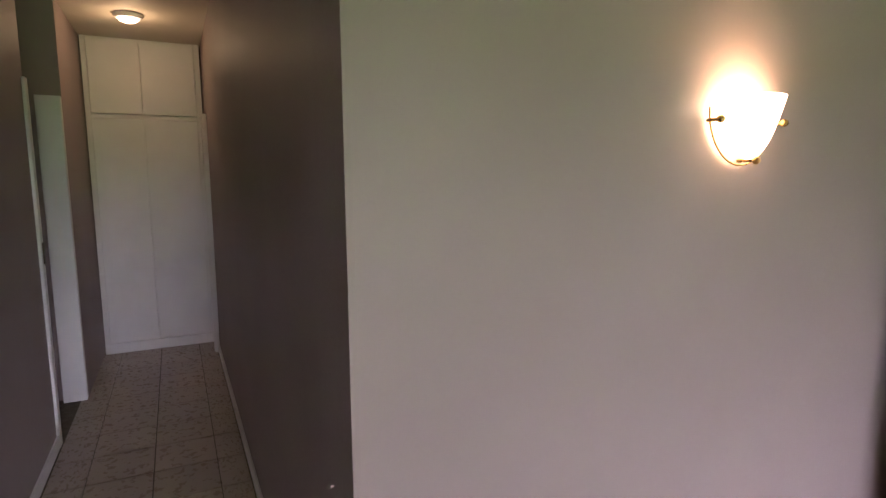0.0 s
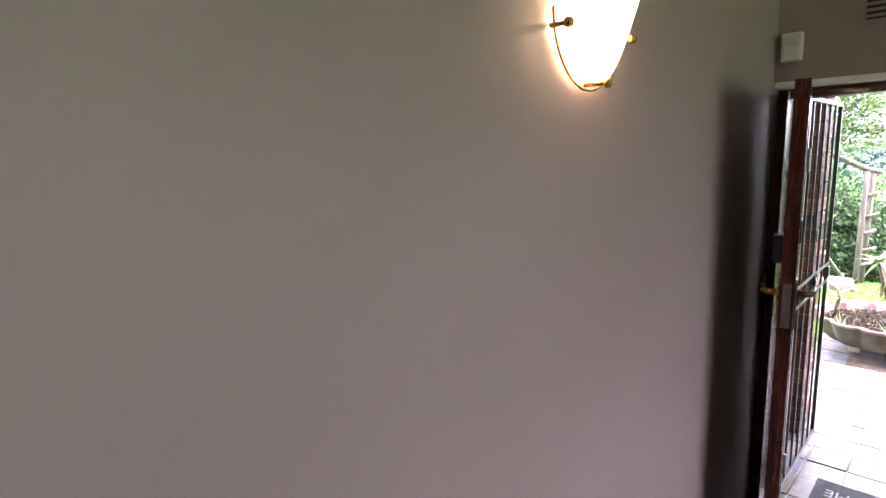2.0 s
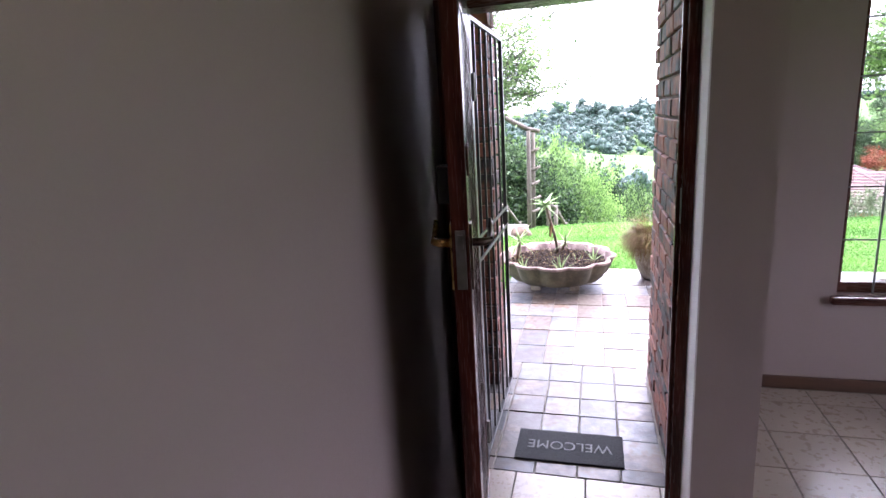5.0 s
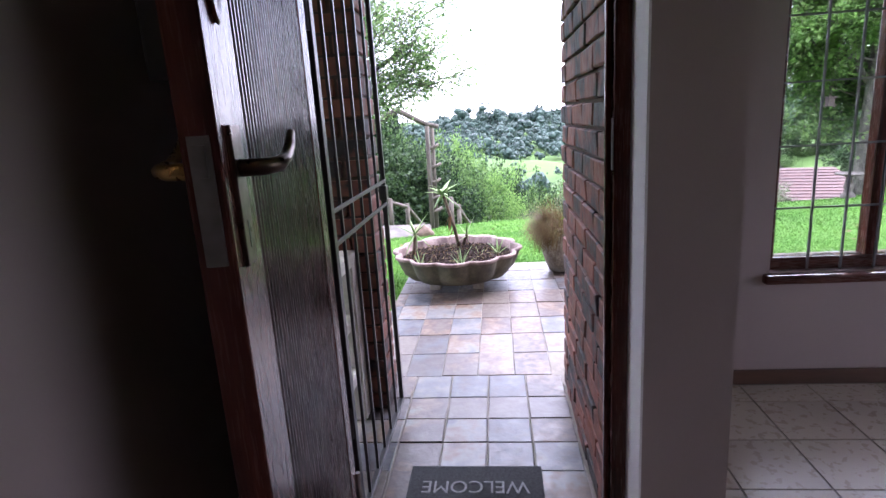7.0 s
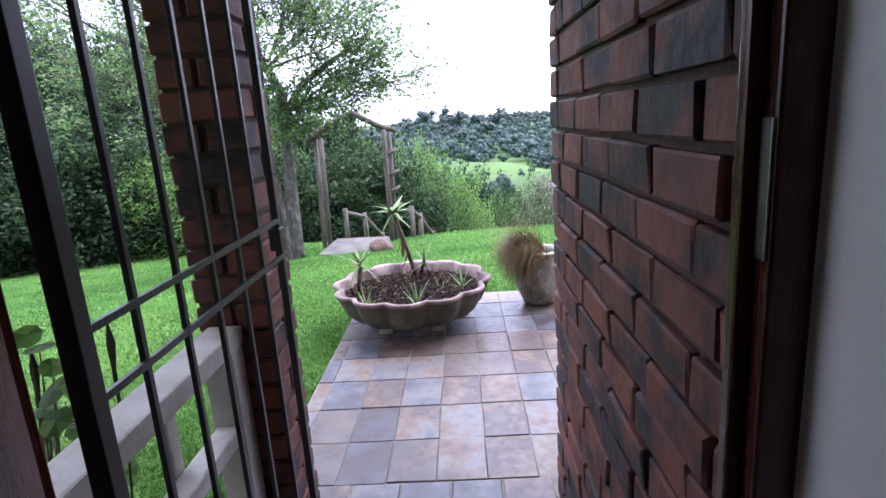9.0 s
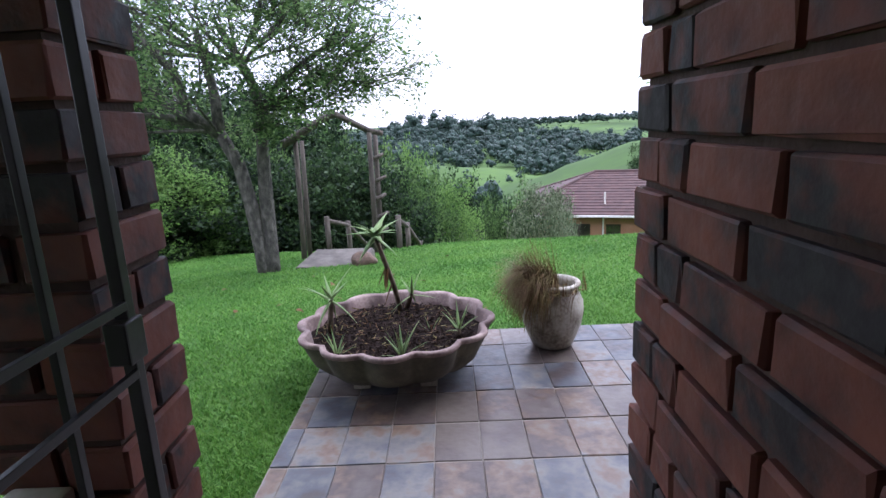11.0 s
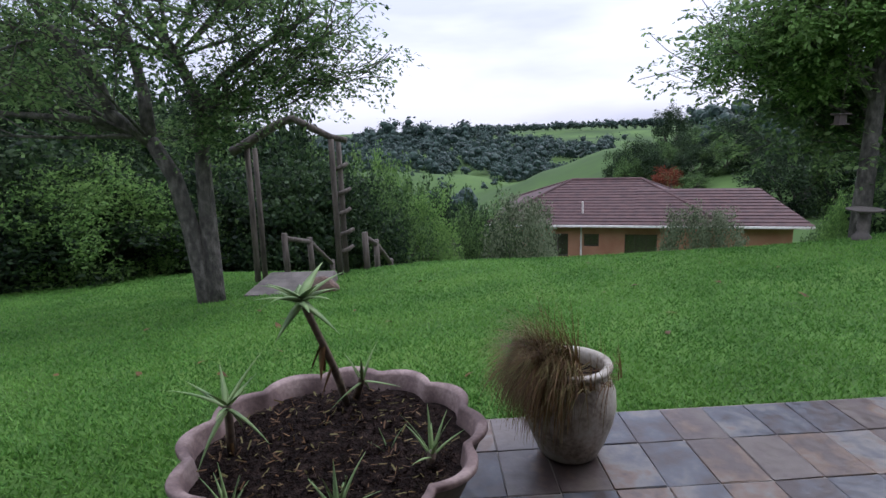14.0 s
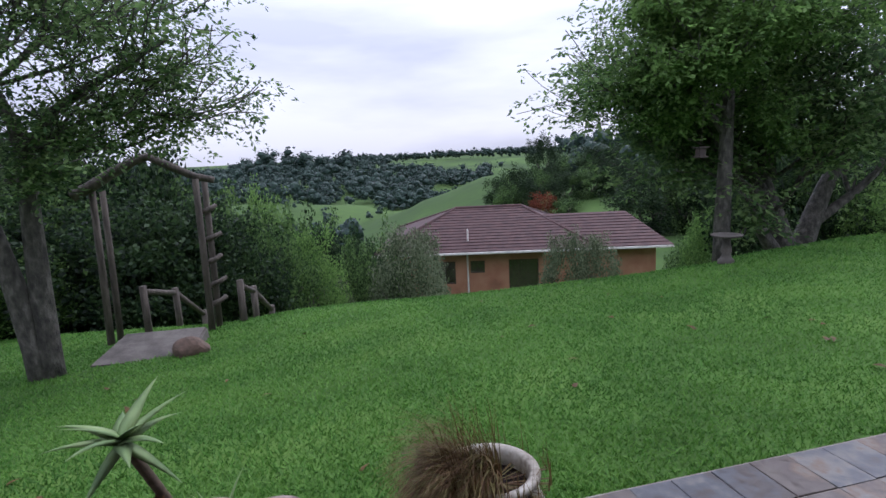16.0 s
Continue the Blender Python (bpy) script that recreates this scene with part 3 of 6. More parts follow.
    bmesh.ops.transform(bm, matrix=Matrix.Translation((-L + 0.052, -T, 1.50)) @ Matrix.Rotation(radians(90), 4, "X"), verts=bm.verts)
    part("medallion", bm, DARK_WOOD, leaf, "carved oval medallion", True)
    bm = bmesh.new()
    tube(bm, (0.006, -T - 0.006, 0.25), (0.006, -T - 0.006, 0.35), 0.008)
    part("hinge", bm, STEEL, leaf)
    bm = bmesh.new()
    tube(bm, (0.006, -T - 0.006, 1.65), (0.006, -T - 0.006, 1.75), 0.008)
    part("hinge", bm, STEEL, leaf)
    # surface bolt on the inner face
    bm = boxed((-L + 0.02, 0.0, 1.40), (-L + 0.075, 0.028, 1.49), 0.004)
    part("rim_lock", bm, BLACK_STEEL, leaf, "black surface-mounted rim lock")
    bm = bmesh.new()
    tube(bm, (-L + 0.04, 0.012, 0.10), (-L + 0.04, 0.012, 0.26), 0.006)
    box(bm, (-L + 0.025, 0.0, 0.12), (-L + 0.055, 0.014, 0.24), 0.002)
    part("barrel_bolt", bm, STEEL, leaf)


front_door()


# ---- security gate, standing open ----
def security_gate():
    x0, x1, y, zb, zt = 4.452, 5.262, 0.790, 0.075, 1.99
    gate = empty("security_gate", (x0, y, 0), "black welded steel security gate, standing open", "gate")

    def put(nm, bm):
        ob = part(nm, bm, BLACK_STEEL, gate)
        ob.matrix_parent_inverse = gate.matrix_world.inverted()
        return ob

    s = 0.0095
    for x, hw in ((x0, 0.015), (x1, s)):
        put("stile", boxed((x - hw, y - hw, zb), (x + hw, y + hw, zt), 0.002))
    for z in (zb + s, zt - s):
        put("rail", boxed((x0 + s, y - s, z - s), (x1 - s, y + s, z + s), 0.002))
    for z in (1.012, 1.110):
        put("crossbar", boxed((x0 + s, y - 0.012, z - 0.006), (x1 - s, y - 0.004, z + 0.006), 0.001))
    n = 5
    for k in range(1, n + 1):
        x = x0 + (x1 - x0) * k / (n + 1)
        put("bar", boxed((x - 0.006, y - 0.004, zb + s), (x + 0.006, y + 0.006, zt - s), 0.001))
    lock = put("lock_box", boxed((x1 - 0.03, y - 0.016, 1.03), (x1 + 0.014, y + 0.016, 1.09), 0.003))
    for z in (0.45, 1.65):
        bm = tube(bmesh.new(), (x0 - 0.02, y, z - 0.05), (x0 - 0.020, y, z + 0.05), 0.012)
        box(bm, (X_SILL - 0.101, y - 0.006, z - 0.02), (x0 - 0.006, Y_WALL - 0.026, z + 0.02))
        put("hinge", bm)


security_gate()


# ---- window with burglar bars ----
BAR_PAINT = surface("grey_painted_bars", [(0.10, 0.10, 0.105), (0.16, 0.16, 0.165)], scale=12, rough=(0.4, 0.6), bump=0.05)


def casement_window():
    y0, y1, z0, z1, x = -2.35, -0.94, 0.56, 2.1, 5.57
    win = empty("window_1", (x, (y0 + y1) / 2, z0), "dark wooden casement window with steel burglar bars", "window", "", "structure")

    def put(nm, bm, mt, lab="", par=None):
        ob = part(nm, bm, mt, par or win, lab)
        if par is None:
            ob.matrix_parent_inverse = win.matrix_world.inverted()
        else:
            ob.matrix_parent_inverse = win.matrix_world.inverted()
        return ob

    put("window_frame", box(box(boxed((x, y0, z0), (x + 0.07, y1, z0 + 0.06), 0.004), (x, y0, z1 - 0.05), (x + 0.07, y1, z1), 0.004), (x, y1 - 0.03, z0 + 0.06), (x + 0.07, y1, z1 - 0.05), 0.004), DARK_WOOD_H)
    for yy in (-1.40, -1.88):
        put("mullion", boxed((x, yy - 0.028, z0 + 0.06), (x + 0.07, yy + 0.028, z1 - 0.05), 0.004), DARK_WOOD)
    put("mullion", boxed((x, y0, z0 + 0.06), (x + 0.07, y0 + 0.03, z1 - 0.05), 0.004), DARK_WOOD)
    put("window_sill", boxed((5.49, y0 - 0.04, z0 - 0.05), (x + 0.08, y1 + 0.03, z0 - 0.004), 0.012), DARK_WOOD_H, "reddish varnished inner sill")
    yy = y1 - 0.03 - 0.145
    while yy > y0 + 0.05:
        put("bar", boxed((x - 0.022, yy - 0.004, z0 + 0.002), (x - 0.012, yy + 0.004, z1 - 0.002)), BAR_PAINT)
        yy -= 0.145
    for zz in (0.855, 1.135, 1.41, 1.685, 1.96):
        put("bar", boxed((x - 0.012, y0 + 0.002, zz - 0.004), (x - 0.004, y1 - 0.002, zz + 0.004)), BAR_PAINT)
    edges = (y1 - 0.03, -1.40, -1.88, y0 + 0.03)
    for a, b in zip(edges, edges[1:]):
        ob = put("pane", boxed((x + 0.036, b + 0.02, z0 + 0.05), (x + 0.040, a - 0.02, z1 - 0.04)), GLASS)
        ob.visible_shadow = False


casement_window()


# ---- wall lamp ----
def wall_lamp():
    cx, z = 2.635, 2.005
    lamp = empty("wall_lamp", (cx, Y_WALL, z), "lit half-bowl glass wall lamp with brass clips", "wall lamp")

    def put(nm, bm, mt, lab="", sm=False):
        ob = part(nm, bm, mt, lamp, lab, sm)
        ob.matrix_parent_inverse = lamp.matrix_world.inverted()
        return ob

    # shield-shaped glass: half-width by height, bowed out from the wall
    bm = bmesh.new()
    rows, cols = 14, 22
    grid = []
    for i in range(rows + 1):
        v = i / rows
        zz = z - 0.075 + 0.165 * v
        half = 0.122 * math.sqrt(max(0.0, 1 - (1 - v) ** 2.2)) + 0.004
        line = []
        for j in range(cols + 1):
            u = -1 + 2 * j / cols
            line.append(bm.verts.new((cx + half * u, Y_WALL - 0.028 - 0.085 * (1 - u * u) * (0.25 + 0.75 * v), zz)))
        grid.append(line)
    for i in range(rows):
        for j in range(cols):
            bm.faces.new((grid[i][j], grid[i][j + 1], grid[i + 1][j + 1], grid[i + 1][j]))
    shade = put("shade", bm, LAMP_GLASS, "glowing frosted glass shade", True)
    md = shade.modifiers.new("thickness", "SOLIDIFY")
    md.thickness = 0.005
    bm = bmesh.new()
    pts, pr = [], []
    for k in range(25):
        a = math.pi + math.pi * k / 24
        pts.append((cx + 0.137 * math.cos(a), Y_WALL - 0.012, z + 0.06 + 0.15 * math.sin(a)))
    bent_tube(bm, pts, [0.0028] * 25, 8)
    put("wall_ring", bm, BRASS, "", True)
    put("back_plate", boxed((cx - 0.05, Y_WALL - 0.012, z - 0.03), (cx + 0.05, Y_WALL - 0.001, z + 0.05), 0.004), WHITE_PAINT)
    for px, pz in ((cx - 0.134, z + 0.026), (cx + 0.134, z + 0.026), (cx, z - 0.078)):
        bm = bmesh.new()
        yb = Y_WALL - 0.052 if abs(px - cx) < 0.01 else Y_WALL - 0.038
        tube(bm, (px, Y_WALL - 0.004, pz), (px, yb, pz), 0.005, sides=8)
        bmesh.ops.create_uvsphere(bm, u_segments=12, v_segments=8, radius=0.011, matrix=Matrix.Translation((px, yb - 0.006, pz)))
        put("clip", bm, BRASS, "", True)
    d = bpy.data.lights.new("wall_lamp_bulb", "POINT")
    d.energy, d.color, d.shadow_soft_size = 0.16, (1.0, 0.70, 0.40), 0.02
    bulb = new("wall_lamp_bulb", d)
    bulb.location = (cx, Y_WALL - 0.05, z + 0.06)


wall_lamp()


# ---- passage things ----
def cupboard():
    y, x0, x1 = 5.342, 0.61, 1.50
    cup = empty("built_in_cupboard", ((x0 + x1) / 2, y, UP), "white painted floor-to-ceiling built-in passage cupboard", "cupboard")

    def put(nm, bm, mt=WHITE_PAINT, lab="", par=None):
        ob = part(nm, bm, mt, par or cup, lab)
        ob.matrix_parent_inverse = cup.matrix_world.inverted()
        return ob

    put("carcass", boxed((x0, y + 0.02, UP), (x1, y + 0.56, CEIL - 0.002)))
    put("plinth", boxed((x0, y - 0.004, UP), (x1, y + 0.02, UP + 0.09), 0.004))
    for lo, hi in (((x0, y, UP + 0.09), (x0 + 0.04, y + 0.02, CEIL - 0.004)), ((x1 - 0.045, y, UP + 0.09), (x1, y + 0.02, CEIL - 0.004)), ((x0 + 0.04, y, 2.385), (x1 - 0.045, y + 0.02, 2.42))):
        put("face_frame", boxed(lo, hi, 0.002))
    xm = 1.035
    for a, b in ((x0 + 0.042, xm - 0.002), (xm + 0.002, x1 - 0.047)):
        d = put("door", boxed((a + 0.0015, y - 0.016, UP + 0.096), (b - 0.0015, y + 0.019, 2.38), 0.003))
        put("top_door", boxed((a + 0.0015, y - 0.016, 2.425), (b - 0.0015, y + 0.019, CEIL - 0.03), 0.003))
        if a < 0.9:
            bm = boxed((b - 0.06, y - 0.021, 1.62), (b - 0.035, y - 0.0165, 1.72), 0.002)
            put("finger_plate", bm, WHITE_PAINT, "white finger plate", d)
        else:
            bm = bmesh.new()
            tube(bm, (a + 0.025, y - 0.019, 1.58), (a + 0.025, y - 0.0165, 1.58), 0.010)
            put("key_lock", bm, BRASS, "small round cupboard lock", d)


cupboard()

# white door casing that stands out from the right-hand passage wall, and the left doorway's casing
bm = boxed((1.47, 4.99, UP), (1.512, 5.07, 2.42), 0.004)
tagged(part("door_casing", bm, WHITE_PAINT), "white painted door casing in the passage", "door casing", "", "structure")
bm = box(boxed((0.542, 3.50, UP), (0.558, 3.565, 2.42), 0.003), (0.46, 4.25, UP), (0.60, 4.308, 2.42), 0.004)
tagged(part("door_casing", bm, WHITE_PAINT), "white painted casing of a side doorway", "door casing", "", "structure")
bm = boxed((0.559, 3.515, 1.42), (0.566, 3.550, 1.54), 0.003)
tagged(part("strike_plate", bm, BRONZE), "dark bronze strike plate on the doorway casing", "door fitting")


def ceiling_light():
    c = (1.01, 4.55, CEIL)
    lt = empty("ceiling_light", c, "small round lit ceiling light with white rim", "ceiling light")
    bm = bmesh.new()
    lathe(bm, [(0.0, -0.001), (0.095, -0.001), (0.098, -0.016), (0.082, -0.034), (0.07, -0.034)], 32)
    part("rim", bm, WHITE_PAINT, lt, "", True)
    bm = bmesh.new()
    lathe(bm, [(0.07, -0.034), (0.06, -0.048), (0.036, -0.058), (0.0, -0.062)], 32)
    part("diffuser", bm, LAMP_GLASS, lt, "glowing glass diffuser", True)
    d = bpy.data.lights.new("ceiling_light_bulb", "POINT")
    d.energy, d.color, d.shadow_soft_size = 0.13, (1.0, 0.70, 0.36), 0.05
    b = new("ceiling_light_bulb", d)
    b.location = (c[0], c[1], CEIL - 0.16)


ceiling_light()


def passive_sensor():
    s = empty("alarm_sensor", (X_IN - 0.02, 0.80, 2.16), "small white plastic alarm sensor above the door", "sensor")
    part("housing", boxed((-0.025, -0.036, -0.055), (0.018, 0.036, 0.055), 0.01), PLASTIC, s)
    part("lens", boxed((-0.032, -0.024, -0.035), (-0.0252, 0.024, 0.005), 0.003), PLASTIC, s, "frosted lens window")


passive_sensor()


def air_vent(name, m, label):
    v = empty(name, (0, 0, 0), label, "vent")
    part("frame", box(box(box(boxed((-0.12, -0.008, -0.07), (0.12, 0, -0.055)), (-0.12, -0.008, 0.055), (0.12, 0, 0.07)), (-0.12, -0.008, -0.055), (-0.105, 0, 0.055)), (0.105, -0.008, -0.055), (0.12, 0, 0.055)), PLASTER, v)
    # black sheet behind the slats stands for the shade of the hollow
    part("backing", boxed((-0.105, -0.002, -0.055), (0.105, -0.0005, 0.055)), BLACK_STEEL, v)
    for k in range(5):
        z = -0.042 + 0.021 * k
        part("slat", boxed((-0.105, -0.007, z - 0.005), (0.105, -0.002, z + 0.005), 0.001), PLASTER, v)
    v.matrix_world = m
    return v


air_vent("air_vent", pose(X_IN - 0.001, 0.47, 2.28, 0, 0, -90), "cream louvred air vent above the front door")
air_vent("air_vent", pose(0.541, 3.05, 2.80, 0, 0, 90), "cream louvred air vent high in the passage")


# the passage runs a little off square to the hall
PASSAGE_TURN = Matrix.Translation((1.513, Y_WALL, 0)) @ Matrix.Rotation(radians(-1.75), 4, "Z") @ Matrix.Translation((-1.513, -Y_WALL, 0))
bpy.context.view_layer.update()
for ob in [o for o in scene.objects if o.parent is None and o.type in ("MESH", "EMPTY", "LIGHT")]:
    c = ob.matrix_world @ Vector(ob.bound_box[0]) if ob.type == "MESH" else ob.matrix_world.translation
    if ob.name.startswith(("passage_", "baseboard", "door_casing", "strike_plate", "built_in", "ceiling_light", "air_vent")) and c.y > 0.8 and c.x < 1.6:
        ob.matrix_world = PASSAGE_TURN @ ob.matrix_world

# ---- door mat ----
def door_mat():
    x0, x1, y0, y1 = 4.595, 4.852, 0.178, 0.684
    mt = empty("door_mat", ((x0 + x1) / 2, (y0 + y1) / 2, 0.0), "dark grey ribbed door mat lettered WELCOME", "door mat")
    part("mat_surface", boxed((x0 - (x0 + x1) / 2, y0 - (y0 + y1) / 2, 0.001), (x1 - (x0 + x1) / 2, y1 - (y0 + y1) / 2, 0.011), 0.004), RUBBER, mt)
    cu = bpy.data.curves.new("lettering", "FONT")
    cu.body, cu.size, cu.extrude, cu.align_x, cu.align_y = "WELCOME", 0.098, 0.0015, "CENTER", "CENTER"
    tmp = bpy.data.objects.new("lettering", cu)
    scene.collection.objects.link(tmp)
    me = bpy.data.meshes.new_from_object(tmp.evaluated_get(bpy.context.evaluated_depsgraph_get()))
    bpy.data.objects.remove(tmp)
    bpy.data.curves.remove(cu)
    me.materials.clear()
    me.materials.append(MAT_LETTER)
    w = max(v.co.x for v in me.vertices) - min(v.co.x for v in me.vertices)
    for v in me.vertices:
        v.co.x *= 0.40 / w
    ob = new("lettering", me)
    ob.parent = mt
    ob.matrix_basis = pose(0.0, 0, 0.0125, 0, 0, 90)


door_mat()


# ---- porch balustrade ----
def balustrade():
    y, xa, xb = 1.0, X_SILL, 5.315
    r = empty("balustrade", ((xa + xb) / 2, y, 0), "chalky white painted porch rail between house and pier", "railing")
    for z, hw, th in ((0.80, 0.05, 0.055), (0.52, 0.035, 0.05), (0.26, 0.035, 0.05)):
        ob = part("rail", boxed((xa + 0.001, y - hw, z - th), (xb - 0.002, y + hw, z), 0.008), RAIL_WHITE, r)
        ob.matrix_parent_inverse = r.matrix_world.inverted()
    for xx in (4.76, 5.02):
        ob = part("upright", boxed((xx - 0.022, y + 0.036, -0.03), (xx + 0.022, y + 0.066, 0.744), 0.004), RAIL_WHITE, r)
        ob.matrix_parent_inverse = r.matrix_world.inverted()
    ob = part("post", boxed((xb - 0.085, y - 0.045, -0.03), (xb - 0.004, y + 0.045, 0.745), 0.006), RAIL_WHITE, r)
    ob.matrix_parent_inverse = r.matrix_world.inverted()


balustrade()


# ---- round-leaved plant outside the porch rail ----
def porch_plant():
    px, py = 4.92, 1.36
    g = empty("leafy_plant", (px, py, -0.05), "round-leaved green plant with dark seed heads behind the rail", "plant")
    rng = np.random.default_rng(5)
    leaves, stalks = [], bmesh.new()
    for k in range(90):
        a, r = rng.uniform(0, 6.283), 0.34 * math.sqrt(rng.uniform())
        top = np.array([r * math.cos(a) * 1.1, r * math.sin(a) * 0.6, rng.uniform(0.35, 0.92)])
        bent_tube(stalks, [(top[0] * 0.4, top[1] * 0.4, 0.0), (top[0] * 0.6, top[1] * 0.6, top[2] * 0.6), tuple(top)], [0.004, 0.003, 0.002], 5)
        n = np.array([rng.normal() * 0.5, rng.normal() * 0.5 - 0.3, 1.0])
        n /= np.linalg.norm(n)
        u = np.cross(n, [0.0, 1.0, 0.2])
        u /= np.linalg.norm(u)
        w = np.cross(n, u)
        s = rng.uniform(0.028, 0.055)
        ring = [top + s * (math.cos(t) * u + math.sin(t) * w * 0.85) - n * 0.006 for t in np.linspace(0, 2 * math.pi, 9)[:-1]]
        for t in range(8):
            leaves += [top, ring[t], ring[(t + 1) % 8]]
    part("stalk", stalks, ALOE_STEM, g)
    tagged(soup("leaves", leaves, 3, LEAF_LIGHT, g), "", "", "", "stuff")
    for k in range(7):
        heads = bmesh.new()
        x, y, z = rng.uniform(-0.35, 0.35), rng.uniform(-0.15, 0.2), rng.uniform(0.85, 1.12)
        bent_tube(heads, [(x * 0.7, y * 0.7, 0.0), (x * 0.9, y, z * 0.6), (x, y, z - 0.12), (x + 0.01, y, z - 0.05), (x + 0.012, y, z)], [0.004, 0.003, 0.006, 0.012, 0.003], 6)
        part("seed_head", heads, DARK_FRAME, g, "dark dry seed head")


porch_plant()


# ---- scalloped planter bowl with soil and aloes ----
BOWL = (7.435, 0.66)


def planter():
    cx, cy = BOWL
    pl = empty("planter_bowl", (cx, cy, 0), "large scalloped cast stone planter on stub feet", "planter")
    lob = 12

    def wave(amp):
        return lambda a, i: 1 + amp[i] * (abs(math.cos(a * lob / 2)) - 0.62)

    outer = [(0.22, 0.045), (0.32, 0.055), (0.405, 0.085), (0.455, 0.135), (0.482, 0.195), (0.500, 0.245), (0.514, 0.262), (0.523, 0.270), (0.524, 0.283), (0.519, 0.290), (0.493, 0.287), (0.485, 0.279), (0.468, 0.195)]
    amp = [0.02, 0.04, 0.06, 0.08, 0.09, 0.095, 0.10, 0.10, 0.10, 0.10, 0.10, 0.09, 0.08]
    bm = bmesh.new()
    lathe(bm, outer[:7], 176, wave(amp))
    bm.faces.new([v for v in bm.verts[:176]])
    bm.verts.ensure_lookup_table()
    part("bowl", bm, BOWL_STONE, pl, "dark olive-brown cast stone body", True)
    bm = bmesh.new()
    lathe(bm, outer[6:], 176, lambda a, i: wave(amp)(a, i + 6) * (1.002 + 0.004 * math.sin(5 * a + 1)))
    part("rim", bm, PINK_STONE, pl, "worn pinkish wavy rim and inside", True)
    for a in (40, 140, 220, 320):
        c = Vector((0.27 * math.cos(radians(a)), 0.27 * math.sin(radians(a)), 0))
        b2 = boxed((c.x - 0.045, c.y - 0.045, 0.0), (c.x + 0.045, c.y + 0.045, 0.075), 0.012)
        part("foot", b2, CONCRETE, pl)
    # soil: mounded, lumpy
    bm = bmesh.new()
    prof = [(0.0, 0.232)] + [(0.474 * k / 14, 0.230 - 0.014 * (k / 14) ** 2) for k in range(1, 15)]
    lathe(bm, [(0.001, 0.232)] + prof[1:], 72, lambda a, i: 1 + 0.085 * (abs(math.cos(a * lob / 2)) - 0.62) * (i / 14))
    for v in bm.verts:
        v.co.z += 0.010 * noise.noise(v.co * 14) + 0.008 * noise.noise(v.co * 37)
    part("soil", bm, SOIL, pl, "dark loose soil")
    rng = np.random.default_rng(4)
    cl = []
    for k in range(2200):
        a, r = rng.uniform(0, 2 * math.pi), 0.43 * math.sqrt(rng.uniform())
        s = rng.uniform(0.003, 0.010)
        p = np.array([r * math.cos(a), r * math.sin(a), 0.234 + rng.uniform(-0.004, 0.008)])
        q = rng.normal(size=(4, 3)) * s
        q[:, 2] *= 0.6
        t = p + q
        for f in ((0, 1, 2), (0, 3, 1), (0, 2, 3), (1, 3, 2)):
            cl += [t[f[0]], t[f[1]], t[f[2]]]
    crumbs = soup("crumb_litter", cl, 3, SOIL, pl)
    tagged(crumbs, "loose soil crumbs", "", "", "stuff")
    chips = []
    for k in range(420):
        a, r = rng.uniform(0, 2 * math.pi), 0.44 * math.sqrt(rng.uniform())
        p = np.array([r * math.cos(a), r * math.sin(a), 0.240 + rng.uniform(-0.003, 0.006)])
        d, e = rng.normal(size=3), rng.normal(size=3)
        d[2], e[2] = d[2] * 0.3, e[2] * 0.3
        d, e = d / np.linalg.norm(d) * rng.uniform(0.006, 0.022), e / np.linalg.norm(e) * rng.uniform(0.002, 0.004)
        chips += [p - d - e, p + d - e, p + d + e, p - d + e]
    tagged(soup("bark_litter", chips, 4, DRY_GRASS, pl), "pale dry bark chips and straw on the soil", "", "", "stuff")


planter()


def blade(bm, base, direction, length, width, droop, segs=6, thick=0.25):
    """One fleshy tapering leaf that bends down towards its tip."""
    d = Vector(direction).normalized()
    side = d.cross(Vector((0, 0, 1)))
    side = side.normalized() if side.length > 1e-4 else Vector((1, 0, 0))
    p = Vector(base)
    rings = []
    for i in range(segs + 1):
        t = i / segs
        w = width * (1 - t) ** 0.8 * (0.75 + 0.6 * min(1, t * 4) * (1 - t)) + 0.0006
        nrm = side.cross(d).normalized()
        rings.append([bm.verts.new(p + side * w), bm.verts.new(p + nrm * w * thick - side * 0.0), bm.verts.new(p - side * w), bm.verts.new(p - nrm * w * thick)])
        p = p + d * (length / segs)
        d = (d + Vector((0, 0, -droop / segs))).normalized()
    for a, b in zip(rings, rings[1:]):
        for k in range(4):
            bm.faces.new((a[k], a[(k + 1) % 4], b[(k + 1) % 4], b[k]))


